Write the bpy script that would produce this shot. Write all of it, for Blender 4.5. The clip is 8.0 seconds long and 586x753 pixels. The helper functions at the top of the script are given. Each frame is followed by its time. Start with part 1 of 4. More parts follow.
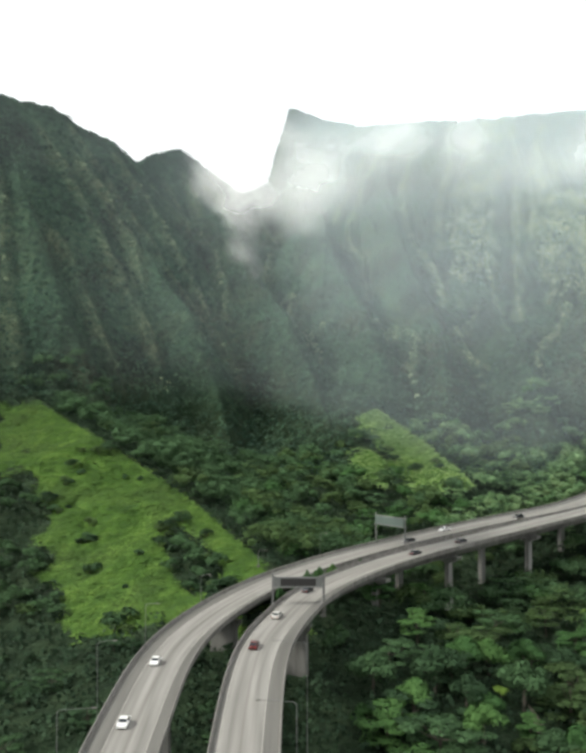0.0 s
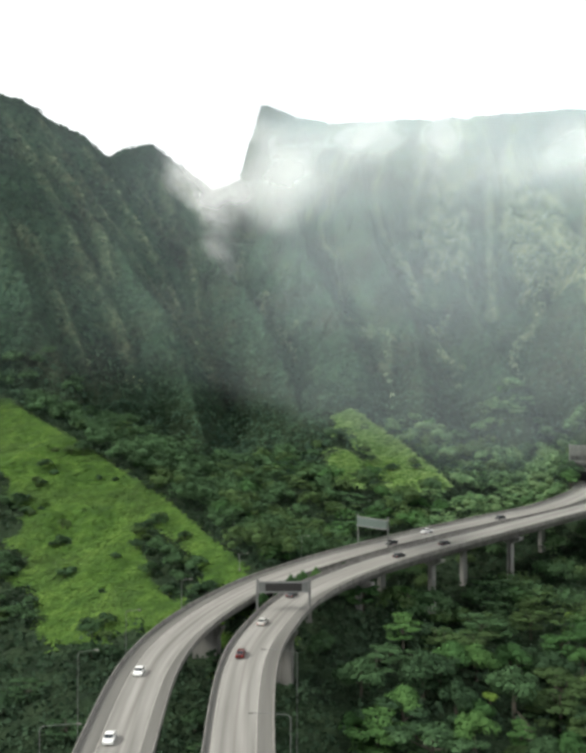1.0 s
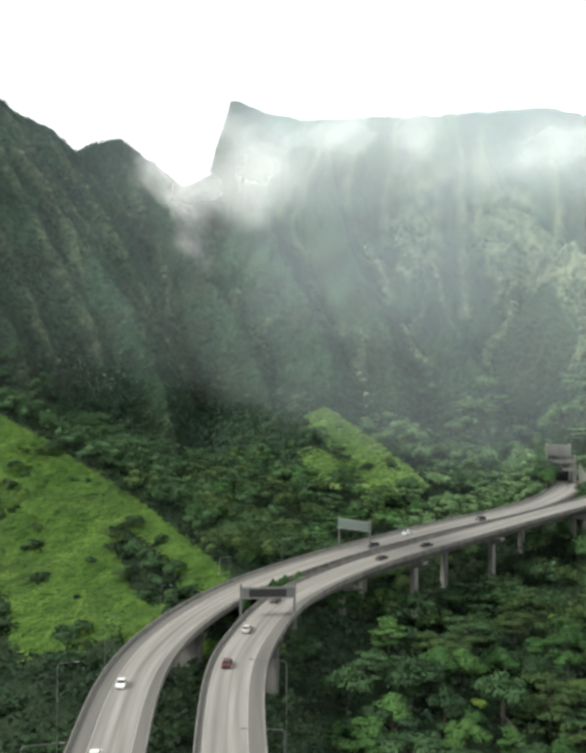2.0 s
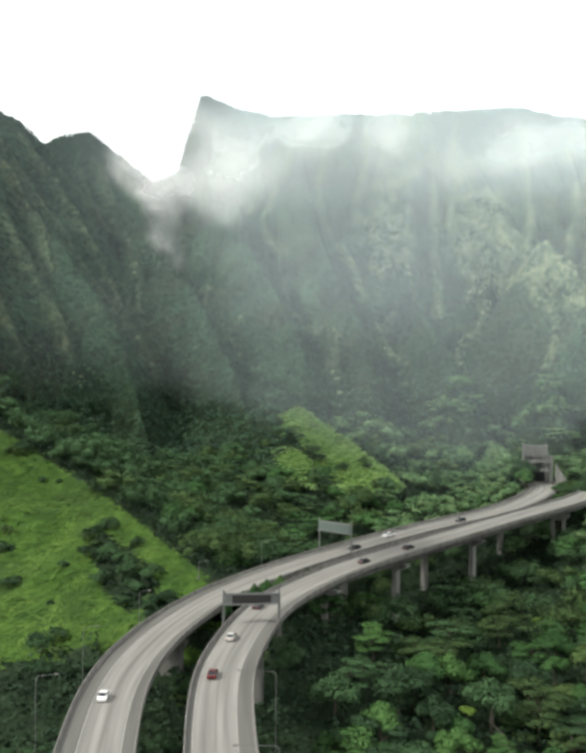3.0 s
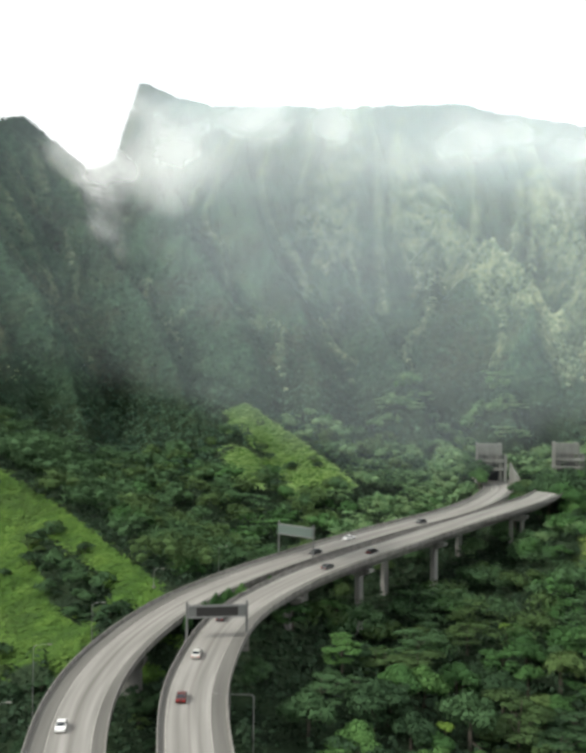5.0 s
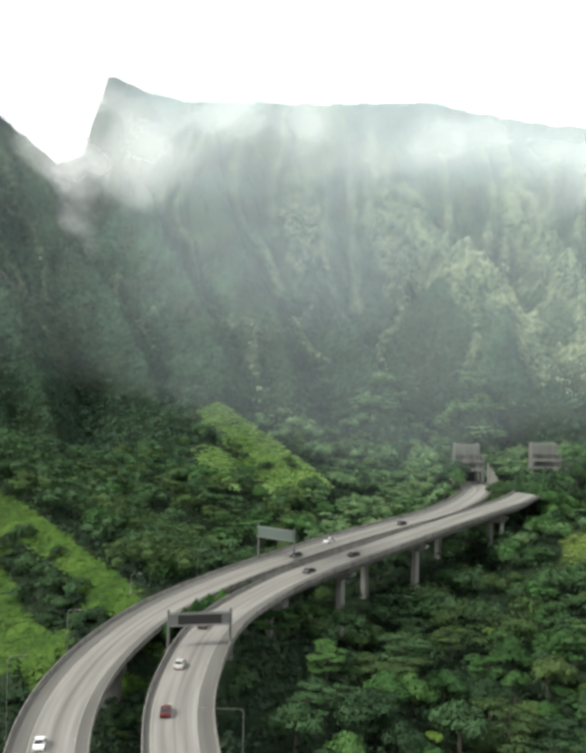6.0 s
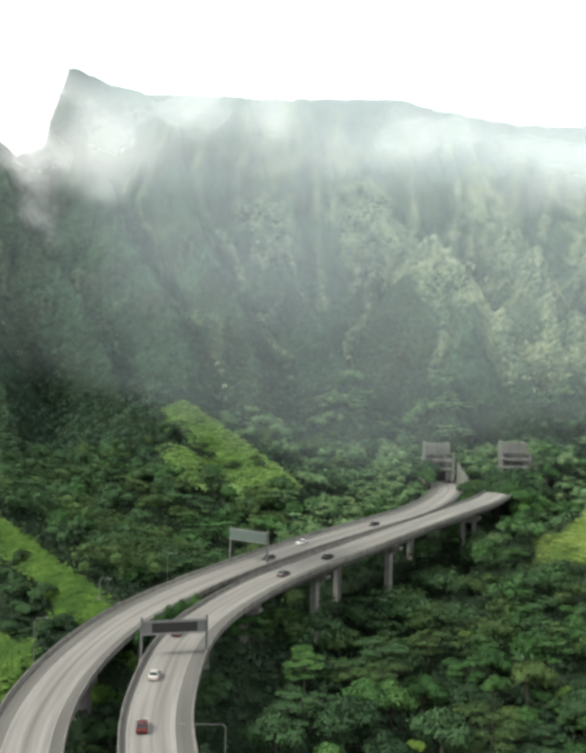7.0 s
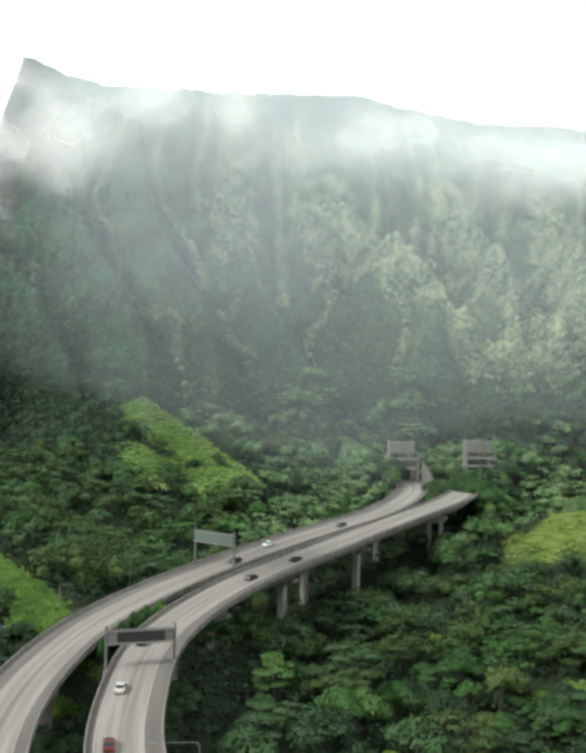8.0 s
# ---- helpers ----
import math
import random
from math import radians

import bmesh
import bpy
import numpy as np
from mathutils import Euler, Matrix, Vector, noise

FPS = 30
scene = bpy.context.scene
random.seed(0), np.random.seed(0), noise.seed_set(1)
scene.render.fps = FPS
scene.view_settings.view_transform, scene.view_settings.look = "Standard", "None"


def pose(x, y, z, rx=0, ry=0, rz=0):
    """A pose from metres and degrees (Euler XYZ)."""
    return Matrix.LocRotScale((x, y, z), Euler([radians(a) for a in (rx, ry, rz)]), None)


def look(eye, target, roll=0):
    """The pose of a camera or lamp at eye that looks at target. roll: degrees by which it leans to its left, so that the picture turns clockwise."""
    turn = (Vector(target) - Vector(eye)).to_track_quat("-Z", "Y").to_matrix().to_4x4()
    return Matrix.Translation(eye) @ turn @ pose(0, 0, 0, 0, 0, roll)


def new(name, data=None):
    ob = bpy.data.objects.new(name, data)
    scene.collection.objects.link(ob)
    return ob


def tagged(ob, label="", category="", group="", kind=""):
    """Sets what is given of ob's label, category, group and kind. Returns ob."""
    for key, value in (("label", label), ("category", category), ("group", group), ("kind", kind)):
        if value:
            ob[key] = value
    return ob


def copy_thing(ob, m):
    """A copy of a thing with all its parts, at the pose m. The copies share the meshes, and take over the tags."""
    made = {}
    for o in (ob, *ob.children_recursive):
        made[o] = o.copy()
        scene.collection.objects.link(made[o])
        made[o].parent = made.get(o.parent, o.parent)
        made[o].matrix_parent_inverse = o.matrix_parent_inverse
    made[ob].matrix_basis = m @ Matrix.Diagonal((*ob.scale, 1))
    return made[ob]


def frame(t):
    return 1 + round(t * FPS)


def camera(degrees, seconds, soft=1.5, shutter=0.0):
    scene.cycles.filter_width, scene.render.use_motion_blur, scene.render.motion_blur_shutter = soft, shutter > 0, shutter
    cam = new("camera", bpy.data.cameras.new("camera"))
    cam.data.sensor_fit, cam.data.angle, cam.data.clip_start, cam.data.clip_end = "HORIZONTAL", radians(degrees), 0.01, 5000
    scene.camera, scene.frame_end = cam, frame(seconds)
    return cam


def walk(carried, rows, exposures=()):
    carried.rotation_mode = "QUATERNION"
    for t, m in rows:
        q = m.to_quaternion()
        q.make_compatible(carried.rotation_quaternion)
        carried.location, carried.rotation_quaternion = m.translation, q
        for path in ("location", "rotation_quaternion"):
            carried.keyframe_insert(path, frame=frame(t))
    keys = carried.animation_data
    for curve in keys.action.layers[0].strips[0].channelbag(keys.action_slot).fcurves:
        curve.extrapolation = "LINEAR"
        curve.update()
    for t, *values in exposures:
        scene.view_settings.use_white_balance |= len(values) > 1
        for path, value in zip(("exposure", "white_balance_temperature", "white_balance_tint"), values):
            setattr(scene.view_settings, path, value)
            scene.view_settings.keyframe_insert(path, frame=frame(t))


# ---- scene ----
cam = camera(35.0, 8.0, soft=4.2)
PATH = [
    (0, (7.314, -4.803, 59.38), (7.293, -2.803, 59.397), -0.1),
    (0.5, (4.611, -1.432, 59.465), (4.627, 0.568, 59.48), -0.1),
    (1, (2.27, 1.96, 59.587), (2.321, 3.959, 59.601), 0.1),
    (1.5, (-0.011, 5.511, 59.74), (0.077, 7.509, 59.752), 0.1),
    (3, (-6.96, 16.402, 60.275), (-6.759, 18.392, 60.281), 0.4),
    (3.5, (-9.043, 20.364, 60.206), (-8.803, 22.35, 60.21), 0.5),
    (4, (-10.95, 24.722, 60.249), (-10.671, 26.702, 60.252), 0.6),
    (4.5, (-12.764, 29.041, 60.111), (-12.448, 31.016, 60.112), 0.7),
    (6, (-17.532, 41.374, 59.823), (-17.11, 43.329, 59.822), 1.1),
    (6.5, (-19.097, 45.648, 59.733), (-18.632, 47.594, 59.731), 1.2),
    (7, (-20.074, 49.863, 59.674), (-19.566, 51.798, 59.67), 1.3),
    (7.5, (-20.974, 54.343, 59.463), (-20.418, 56.264, 59.458), 1.4),
    (8, (-21.65, 58.869, 59.451), (-21.048, 60.777, 59.444), 1.6),
]
walk(cam, [(t, look(eye, target, roll)) for t, eye, target, roll in PATH])

# ---- light ----
world = bpy.data.worlds.new("sky")
scene.world = world
world.use_nodes = True
wn = world.node_tree
wn.nodes.clear()
w_out = wn.nodes.new("ShaderNodeOutputWorld")
w_bg = wn.nodes.new("ShaderNodeBackground")
w_sky = wn.nodes.new("ShaderNodeTexSky")
w_sky.sky_type = "NISHITA"
w_sky.sun_disc = False
w_sky.sun_elevation = radians(40.6)
w_sky.sun_rotation = radians(255.7)
w_gain = wn.nodes.new("ShaderNodeVectorMath")
w_gain.operation = "SCALE"
w_gain.inputs["Scale"].default_value = 0.08
w_mix = wn.nodes.new("ShaderNodeMix")
w_mix.data_type = "RGBA"
w_mix.inputs[0].default_value = 0.9
w_mix.inputs[7].default_value = (1.14, 1.165, 1.155, 1)   # bright overcast cloud
wn.links.new(w_sky.outputs[0], w_gain.inputs[0])
wn.links.new(w_gain.outputs[0], w_mix.inputs[6])
wn.links.new(w_mix.outputs[2], w_bg.inputs[0])
w_bg.inputs[1].default_value = 1.18
wn.links.new(w_bg.outputs[0], w_out.inputs[0])

sun = new("sun", bpy.data.lights.new("sun", "SUN"))
sun.data.energy = 4.2
sun.data.angle = radians(14)
sun.data.color = (1.0, 0.97, 0.88)
sun.matrix_world = look((-430, -110, 380), (0, 0, 0))


# ---- materials ----
def material(name, rough=0.8, spec=0.3):
    m = bpy.data.materials.new(name)
    m.use_nodes = True
    bs = m.node_tree.nodes["Principled BSDF"]
    bs.inputs["Roughness"].default_value = rough
    bs.inputs["Specular IOR Level"].default_value = spec
    return m, m.node_tree.nodes, m.node_tree.links, bs


def noise_of(n, l, scale, detail=4, src=None):
    t = n.new("ShaderNodeTexNoise")
    t.inputs["Scale"].default_value = scale
    t.inputs["Detail"].default_value = detail
    if src is not None:
        l.new(src, t.inputs["Vector"])
    return t.outputs["Fac"]


def ramp_of(n, l, fac, stops):
    r = n.new("ShaderNodeValToRGB")
    while len(r.color_ramp.elements) < len(stops):
        r.color_ramp.elements.new(0.5)
    for e, (p, c) in zip(r.color_ramp.elements, stops):
        e.position, e.color = p, (*c, 1)
    l.new(fac, r.inputs[0])
    return r.outputs[0]


def mixed(n, l, fac, a, b, mode="MIX"):
    m = n.new("ShaderNodeMix")
    m.data_type, m.blend_type = "RGBA", mode
    for s, v in ((m.inputs[0], fac), (m.inputs[6], a), (m.inputs[7], b)):
        if isinstance(v, (int, float)):
            s.default_value = v
        elif isinstance(v, tuple):
            s.default_value = (*v, 1)
        else:
            l.new(v, s)
    return m.outputs[2]


def maths(n, l, op, a, b=0.0, clamp=False):
    m = n.new("ShaderNodeMath")
    m.operation, m.use_clamp = op, clamp
    for s, v in zip(m.inputs, (a, b)):
        if isinstance(v, (int, float)):
            s.default_value = v
        else:
            l.new(v, s)
    return m.outputs[0]


def bumped(n, l, bs, fac, strength, distance):
    b = n.new("ShaderNodeBump")
    b.inputs["Strength"].default_value, b.inputs["Distance"].default_value = strength, distance
    l.new(fac, b.inputs["Height"])
    l.new(b.outputs[0], bs.inputs["Normal"])


def world_place(n):
    return n.new("ShaderNodeNewGeometry").outputs["Position"]


def leaf_material(name, dark, mid, light, by_object=False, stops=(0.15, 0.5, 0.9)):
    """Foliage: leaf sprays differ one from another, patches of the wood differ too."""
    m, n, l, bs = material(name, 0.75, 0.08)
    g = n.new("ShaderNodeNewGeometry")
    patch = noise_of(n, l, 0.03, 3, g.outputs["Position"])
    clump = noise_of(n, l, 0.16, 2, g.outputs["Position"])
    both = maths(n, l, "ADD", maths(n, l, "MULTIPLY", clump, 0.55), maths(n, l, "MULTIPLY", patch, 0.4))
    fac = maths(n, l, "ADD", maths(n, l, "MULTIPLY", g.outputs["Random Per Island"], 0.08), maths(n, l, "ADD", both, 0.02))
    if by_object:
        o = n.new("ShaderNodeObjectInfo")
        fac = maths(n, l, "ADD", maths(n, l, "MULTIPLY", fac, 0.64), maths(n, l, "MULTIPLY", o.outputs["Random"], 0.46))
    col = ramp_of(n, l, fac, list(zip(stops, (dark, mid, light))))
    l.new(col, bs.inputs["Base Color"])
    return m


LEAF_DEEP = leaf_material("deep_green_leaves", (0.02, 0.042, 0.021), (0.03, 0.06, 0.028), (0.052, 0.102, 0.043), True)
LEAF_FRESH = leaf_material("fresh_green_leaves", (0.026, 0.063, 0.023), (0.042, 0.098, 0.031), (0.078, 0.157, 0.046), True)
LEAF_OLIVE = leaf_material("olive_leaves", (0.033, 0.058, 0.023), (0.05, 0.086, 0.03), (0.088, 0.138, 0.046), True)
# darkened leaves: the shade under the crowns is put into their colour
LEAF_SHADE = leaf_material("undergrowth_shade_leaves", (0.014, 0.027, 0.015), (0.022, 0.042, 0.023), (0.036, 0.064, 0.032))
LEAF_LIME = leaf_material("lime_leaves", (0.07, 0.13, 0.025), (0.11, 0.185, 0.035), (0.16, 0.245, 0.055), True)
# brighter copy of the wood's leaves: sunlight on the crowns is in the colour
LEAF_SUNLIT = leaf_material("sunlit_canopy_leaves", (0.045, 0.09, 0.042), (0.08, 0.146, 0.064), (0.15, 0.22, 0.1), False, (0.3, 0.5, 0.75))
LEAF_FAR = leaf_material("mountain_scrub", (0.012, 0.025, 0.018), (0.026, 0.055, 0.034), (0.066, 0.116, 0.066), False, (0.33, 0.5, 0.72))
# pale scrub for crests: their light is put into the leaf colour
LEAF_LIT_CREST = leaf_material("cliff_scrub", (0.045, 0.078, 0.05), (0.125, 0.165, 0.095), (0.25, 0.29, 0.165), False, (0.33, 0.5, 0.72))
GRASS_BLADE = leaf_material("grass_blades", (0.026, 0.054, 0.016), (0.048, 0.098, 0.02), (0.1, 0.17, 0.036), False, (0.34, 0.5, 0.66))
# paler grass for the far hill: its haze and sun are put into the colour
HILL_BLADE = leaf_material("haze_paled_hill_grass", (0.085, 0.15, 0.05), (0.135, 0.218, 0.072), (0.2, 0.285, 0.1), False, (0.3, 0.5, 0.74))
FIELD_BLADE = leaf_material("sunny_field_blades", (0.07, 0.12, 0.032), (0.14, 0.205, 0.05), (0.23, 0.29, 0.085), False, (0.3, 0.5, 0.72))


def ground_material():
    m, n, l, bs = material("undergrowth_and_grass", 0.95, 0.1)
    pos = world_place(n)
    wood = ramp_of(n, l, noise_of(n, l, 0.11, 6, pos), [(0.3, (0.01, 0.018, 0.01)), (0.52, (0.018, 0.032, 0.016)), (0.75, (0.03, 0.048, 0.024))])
    bush_mix = maths(n, l, "ADD", maths(n, l, "MULTIPLY", noise_of(n, l, 0.022, 3, pos), 0.55), maths(n, l, "MULTIPLY", noise_of(n, l, 0.3, 6, pos), 0.45))
    brush = ramp_of(n, l, bush_mix, [(0.33, (0.011, 0.021, 0.015)), (0.46, (0.022, 0.042, 0.027)), (0.56, (0.032, 0.068, 0.04)), (0.68, (0.062, 0.1, 0.056))])
    dry = maths(n, l, "MULTIPLY", maths(n, l, "SUBTRACT", noise_of(n, l, 0.016, 4, pos), 0.47), 6.0, True)
    brush = mixed(n, l, maths(n, l, "MULTIPLY", dry, 0.65), brush, ramp_of(n, l, bush_mix, [(0.35, (0.018, 0.02, 0.013)), (0.5, (0.036, 0.04, 0.023)), (0.66, (0.07, 0.08, 0.042))]))
    k = n.new("ShaderNodeAttribute")
    k.attribute_name = "brush"
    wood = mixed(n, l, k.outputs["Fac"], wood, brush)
    grass = ramp_of(n, l, noise_of(n, l, 0.16, 8, pos), [(0.28, (0.034, 0.072, 0.016)), (0.5, (0.052, 0.106, 0.02)), (0.72, (0.078, 0.142, 0.027))])
    grass = mixed(n, l, maths(n, l, "MULTIPLY", maths(n, l, "SUBTRACT", noise_of(n, l, 0.035, 4, pos), 0.48), 4.0, True), grass, (0.05, 0.083, 0.025))
    a = n.new("ShaderNodeAttribute")
    a.attribute_name = "grass"
    edge = maths(n, l, "ADD", a.outputs["Fac"], maths(n, l, "MULTIPLY", maths(n, l, "SUBTRACT", noise_of(n, l, 0.09, 5, pos), 0.5), 0.9))
    fac = maths(n, l, "MULTIPLY", maths(n, l, "SUBTRACT", edge, 0.4), 5.0, True)
    # ferns on the steep faces, their pale colour painting the light on the crests
    lit_fern_mix = maths(n, l, "ADD", maths(n, l, "MULTIPLY", noise_of(n, l, 0.05, 4, pos), 0.5), maths(n, l, "MULTIPLY", noise_of(n, l, 0.28, 5, pos), 0.5))
    lit_fern = ramp_of(n, l, lit_fern_mix, [(0.38, (0.026, 0.045, 0.03)), (0.49, (0.08, 0.11, 0.066)), (0.6, (0.19, 0.22, 0.125))])
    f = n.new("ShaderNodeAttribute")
    f.attribute_name = "lit_fern"
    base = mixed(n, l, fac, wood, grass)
    w = n.new("ShaderNodeAttribute")
    w.attribute_name = "meadow"
    hay = ramp_of(n, l, noise_of(n, l, 0.12, 6, pos), [(0.3, (0.05, 0.085, 0.022)), (0.5, (0.095, 0.145, 0.035)), (0.7, (0.16, 0.21, 0.055))])
    base = mixed(n, l, w.outputs["Fac"], base, hay)
    l.new(mixed(n, l, f.outputs["Fac"], base, lit_fern), bs.inputs["Base Color"])
    bumped(n, l, bs, noise_of(n, l, 0.3, 5, pos), 1.0, 3.2)
    return m


GROUND = ground_material()


def concrete_material(name, base, stain, rough=0.85):
    m, n, l, bs = material(name, rough, 0.25)
    pos = world_place(n)
    mp = n.new("ShaderNodeMapping")
    mp.inputs["Scale"].default_value = (1, 1, 0.15)
    l.new(pos, mp.inputs["Vector"])
    streak = noise_of(n, l, 0.7, 5, mp.outputs[0])
    fine = noise_of(n, l, 6.0, 4, pos)
    col = ramp_of(n, l, streak, [(0.3, stain), (0.6, base)])
    col = mixed(n, l, maths(n, l, "MULTIPLY", fine, 0.35), col, tuple(c * 0.72 for c in base))
    l.new(col, bs.inputs["Base Color"])
    bumped(n, l, bs, fine, 0.25, 0.03)
    return m


CONCRETE = concrete_material("weathered_concrete", (0.15, 0.148, 0.138), (0.085, 0.084, 0.076))
COLUMN = concrete_material("column_concrete", (0.22, 0.218, 0.205), (0.14, 0.138, 0.13))
PARAPET = concrete_material("parapet_concrete", (0.19, 0.185, 0.17), (0.11, 0.105, 0.095))
PORTAL = concrete_material("portal_concrete", (0.165, 0.168, 0.152), (0.11, 0.112, 0.1))


def plain(name, color, rough=0.5, metal=0.0, grime=0.25, scale=2.0):
    m, n, l, bs = material(name, rough, 0.4)
    bs.inputs["Metallic"].default_value = metal
    f = maths(n, l, "MULTIPLY", noise_of(n, l, scale, 5, world_place(n)), grime)
    l.new(mixed(n, l, f, color, tuple(c * 0.45 for c in color)), bs.inputs["Base Color"])
    return m


STEEL = plain("galvanised_steel", (0.155, 0.16, 0.155), 0.55, 0.3)
SIGN_DARK = plain("dark_sign_housing", (0.022, 0.021, 0.02), 0.6)
SIGN_GREEN = plain("green_sign_sheet", (0.1, 0.135, 0.118), 0.6)
LINE_WHITE = plain("white_road_paint", (0.4, 0.385, 0.35), 0.7, 0, 0.6, 1.2)
BARK = plain("bark", (0.08, 0.07, 0.055), 0.9, 0, 0.7, 1.5)
DARK = plain("tunnel_shade_black", (0.03, 0.03, 0.03), 0.9)
TYRE = plain("tyre_rubber", (0.02, 0.02, 0.02), 0.85)
CAR_GLASS = plain("car_window_glass", (0.02, 0.025, 0.03), 0.08, 0, 0.0)
LAMP_GLASS = plain("headlight_glass", (0.7, 0.7, 0.68), 0.15, 0, 0.1)


def road_material(name, lane_edges):
    """Pale concrete lanes between darker shoulders. The uv map holds metres across and along the deck."""
    m, n, l, bs = material(name, 0.8, 0.3)
    uv = n.new("ShaderNodeUVMap")
    uv.uv_map = "across_along"
    sep = n.new("ShaderNodeSeparateXYZ")
    l.new(uv.outputs[0], sep.inputs[0])
    u = sep.outputs[0]
    mp = n.new("ShaderNodeMapping")
    mp.inputs["Scale"].default_value = (0.55, 0.02, 1)
    l.new(uv.outputs[0], mp.inputs["Vector"])
    streak = noise_of(n, l, 1.0, 4, mp.outputs[0])
    mp2 = n.new("ShaderNodeMapping")
    mp2.inputs["Scale"].default_value = (0.15, 0.08, 1)
    l.new(uv.outputs[0], mp2.inputs["Vector"])
    slab = noise_of(n, l, 1.0, 3, mp2.outputs[0])
    lane = ramp_of(n, l, streak, [(0.3, (0.146, 0.141, 0.128)), (0.5, (0.21, 0.203, 0.186)), (0.7, (0.276, 0.268, 0.248))])
    lane = mixed(n, l, maths(n, l, "MULTIPLY", slab, 0.3), lane, (0.19, 0.185, 0.175))
    shoulder = ramp_of(n, l, streak, [(0.3, (0.09, 0.087, 0.079)), (0.7, (0.138, 0.134, 0.123))])
    lo, mid, hi = lane_edges
    inside = maths(n, l, "MULTIPLY", maths(n, l, "MULTIPLY", maths(n, l, "SUBTRACT", u, lo), 4.0, True),
                   maths(n, l, "MULTIPLY", maths(n, l, "SUBTRACT", hi, u), 4.0, True))
    col = mixed(n, l, inside, shoulder, lane)
    # oil-dark strip along the joint between the lanes
    for at, wide, deep in ((mid, 0.6, 0.6), (mid - 1.85, 0.6, 0.16), (mid + 1.85, 0.6, 0.16)):
        d = maths(n, l, "ABSOLUTE", maths(n, l, "SUBTRACT", u, at))
        f = maths(n, l, "MULTIPLY", maths(n, l, "SUBTRACT", 1.0, maths(n, l, "DIVIDE", d, wide), True), deep, True)
        col = mixed(n, l, f, col, (0.11, 0.1, 0.09))
    l.new(col, bs.inputs["Base Color"])
    bumped(n, l, bs, noise_of(n, l, 5.0, 4, world_place(n)), 0.2, 0.02)
    return m


# ---- the lie of the land ----
# ridge lines, each a row of places along its crest
MAIN_RIDGE = [(-60, 1040, 330), (-20, 1000, 356), (0, 990, 354), (27, 960, 335), (62, 930, 319), (139, 900, 315), (231, 870, 313), (280, 850, 313), (326, 835, 302), (380, 800, 285), (448, 740, 274), (560, 620, 250), (700, 400, 220)]
LEFT_RIDGE = [(-430, 520, 300), (-300, 600, 292), (-204, 640, 264), (-193, 660, 263), (-177, 680, 265), (-157, 700, 253), (-139, 713, 248), (-131, 760, 242), (-116, 790, 258), (-100, 808, 266), (-84, 840, 259), (-60, 870, 246), (-42, 940, 240), (-24, 985, 244)]
RIB_A = [(228, 760, 180), (229, 700, 156), (228, 665, 148), (226, 639, 158), (237, 622, 145), (244, 604, 126), (247, 582, 103), (249, 560, 85), (249, 538, 65), (247, 515, 43), (243, 485, 24)]
RIB_A_FRONT = [(241, 606, 128), (231, 570, 102), (220, 556, 92), (210, 550, 80), (201, 545, 63), (197, 525, 42)]
RIB_B = [(320, 760, 215), (300, 650, 148), (284, 592, 147), (277, 570, 128), (274, 552, 103), (268, 530, 74), (262, 505, 49), (260, 485, 35), (252, 450, 15)]
RIB_C = [(380, 700, 200), (345, 600, 140), (327, 560, 136), (310, 545, 116), (292, 535, 100), (285, 520, 85), (281, 495, 58), (272, 450, 30)]
RIB_D = [(215, 800, 235), (204, 690, 135), (211, 640, 99), (211, 590, 66), (205, 540, 39)]
RIB_E = [(190, 870, 290), (163, 820, 230), (146, 770, 185), (140, 735, 157), (150, 660, 107), (151, 580, 65), (150, 540, 40)]
RIB_F = [(20, 800, 215), (33, 720, 155), (52, 650, 110), (58, 600, 79), (55, 570, 50)]
RIB_G = [(-84, 800, 235), (-68, 760, 194), (-32, 690, 146), (-6, 640, 110), (10, 600, 72), (20, 570, 45)]
RIB_H = [(-155, 690, 229), (-118, 650, 179), (-88, 610, 136), (-56, 580, 90), (-46, 565, 58), (-35, 530, 28)]
RIB_I = [(-195, 625, 235), (-172, 585, 188), (-150, 555, 140), (-128, 530, 98), (-108, 510, 60), (-98, 495, 40)]
RIB_J = [(-250, 600, 250), (-225, 560, 185), (-200, 540, 130), (-178, 530, 85)]
RIB_K = [(90, 900, 300), (80, 820, 235), (88, 740, 165), (100, 680, 120), (100, 620, 84), (95, 570, 50)]
GRASS_SPUR = [(-6, 288, 2.8), (-35, 350, 14), (-59, 385, 23.5), (-85, 411, 35.5), (-111, 450, 43), (-136, 490, 54), (-190, 520, 75)]
HILL_SPUR = [(94, 450, 6), (88, 480, 14.5), (75, 520, 27), (52, 555, 44.5), (35, 600, 60)]
HILL_NEAR = [(52, 555, 42), (37, 500, 22), (30, 460, 8)]
BENCH = [(146, 416, 6), (152, 440, 11), (172, 446, 12), (190, 446, 13), (215, 455, 18)]
FIELD_RISE = [(148, 352, 3), (168, 350, 11), (200, 346, 13), (260, 345, 18), (340, 350, 30)]
ROCKS = [(RIB_A, 1.75), (RIB_A_FRONT, 1.9), (RIB_B, 1.9), (RIB_C, 1.9), (RIB_D, 1.6), (RIB_E, 1.6), (RIB_F, 1.3), (RIB_G, 1.3), (RIB_H, 1.25), (RIB_I, 1.25), (RIB_J, 1.1), (RIB_K, 1.35),
         (MAIN_RIDGE, 1.05), (LEFT_RIDGE, 1.4)]


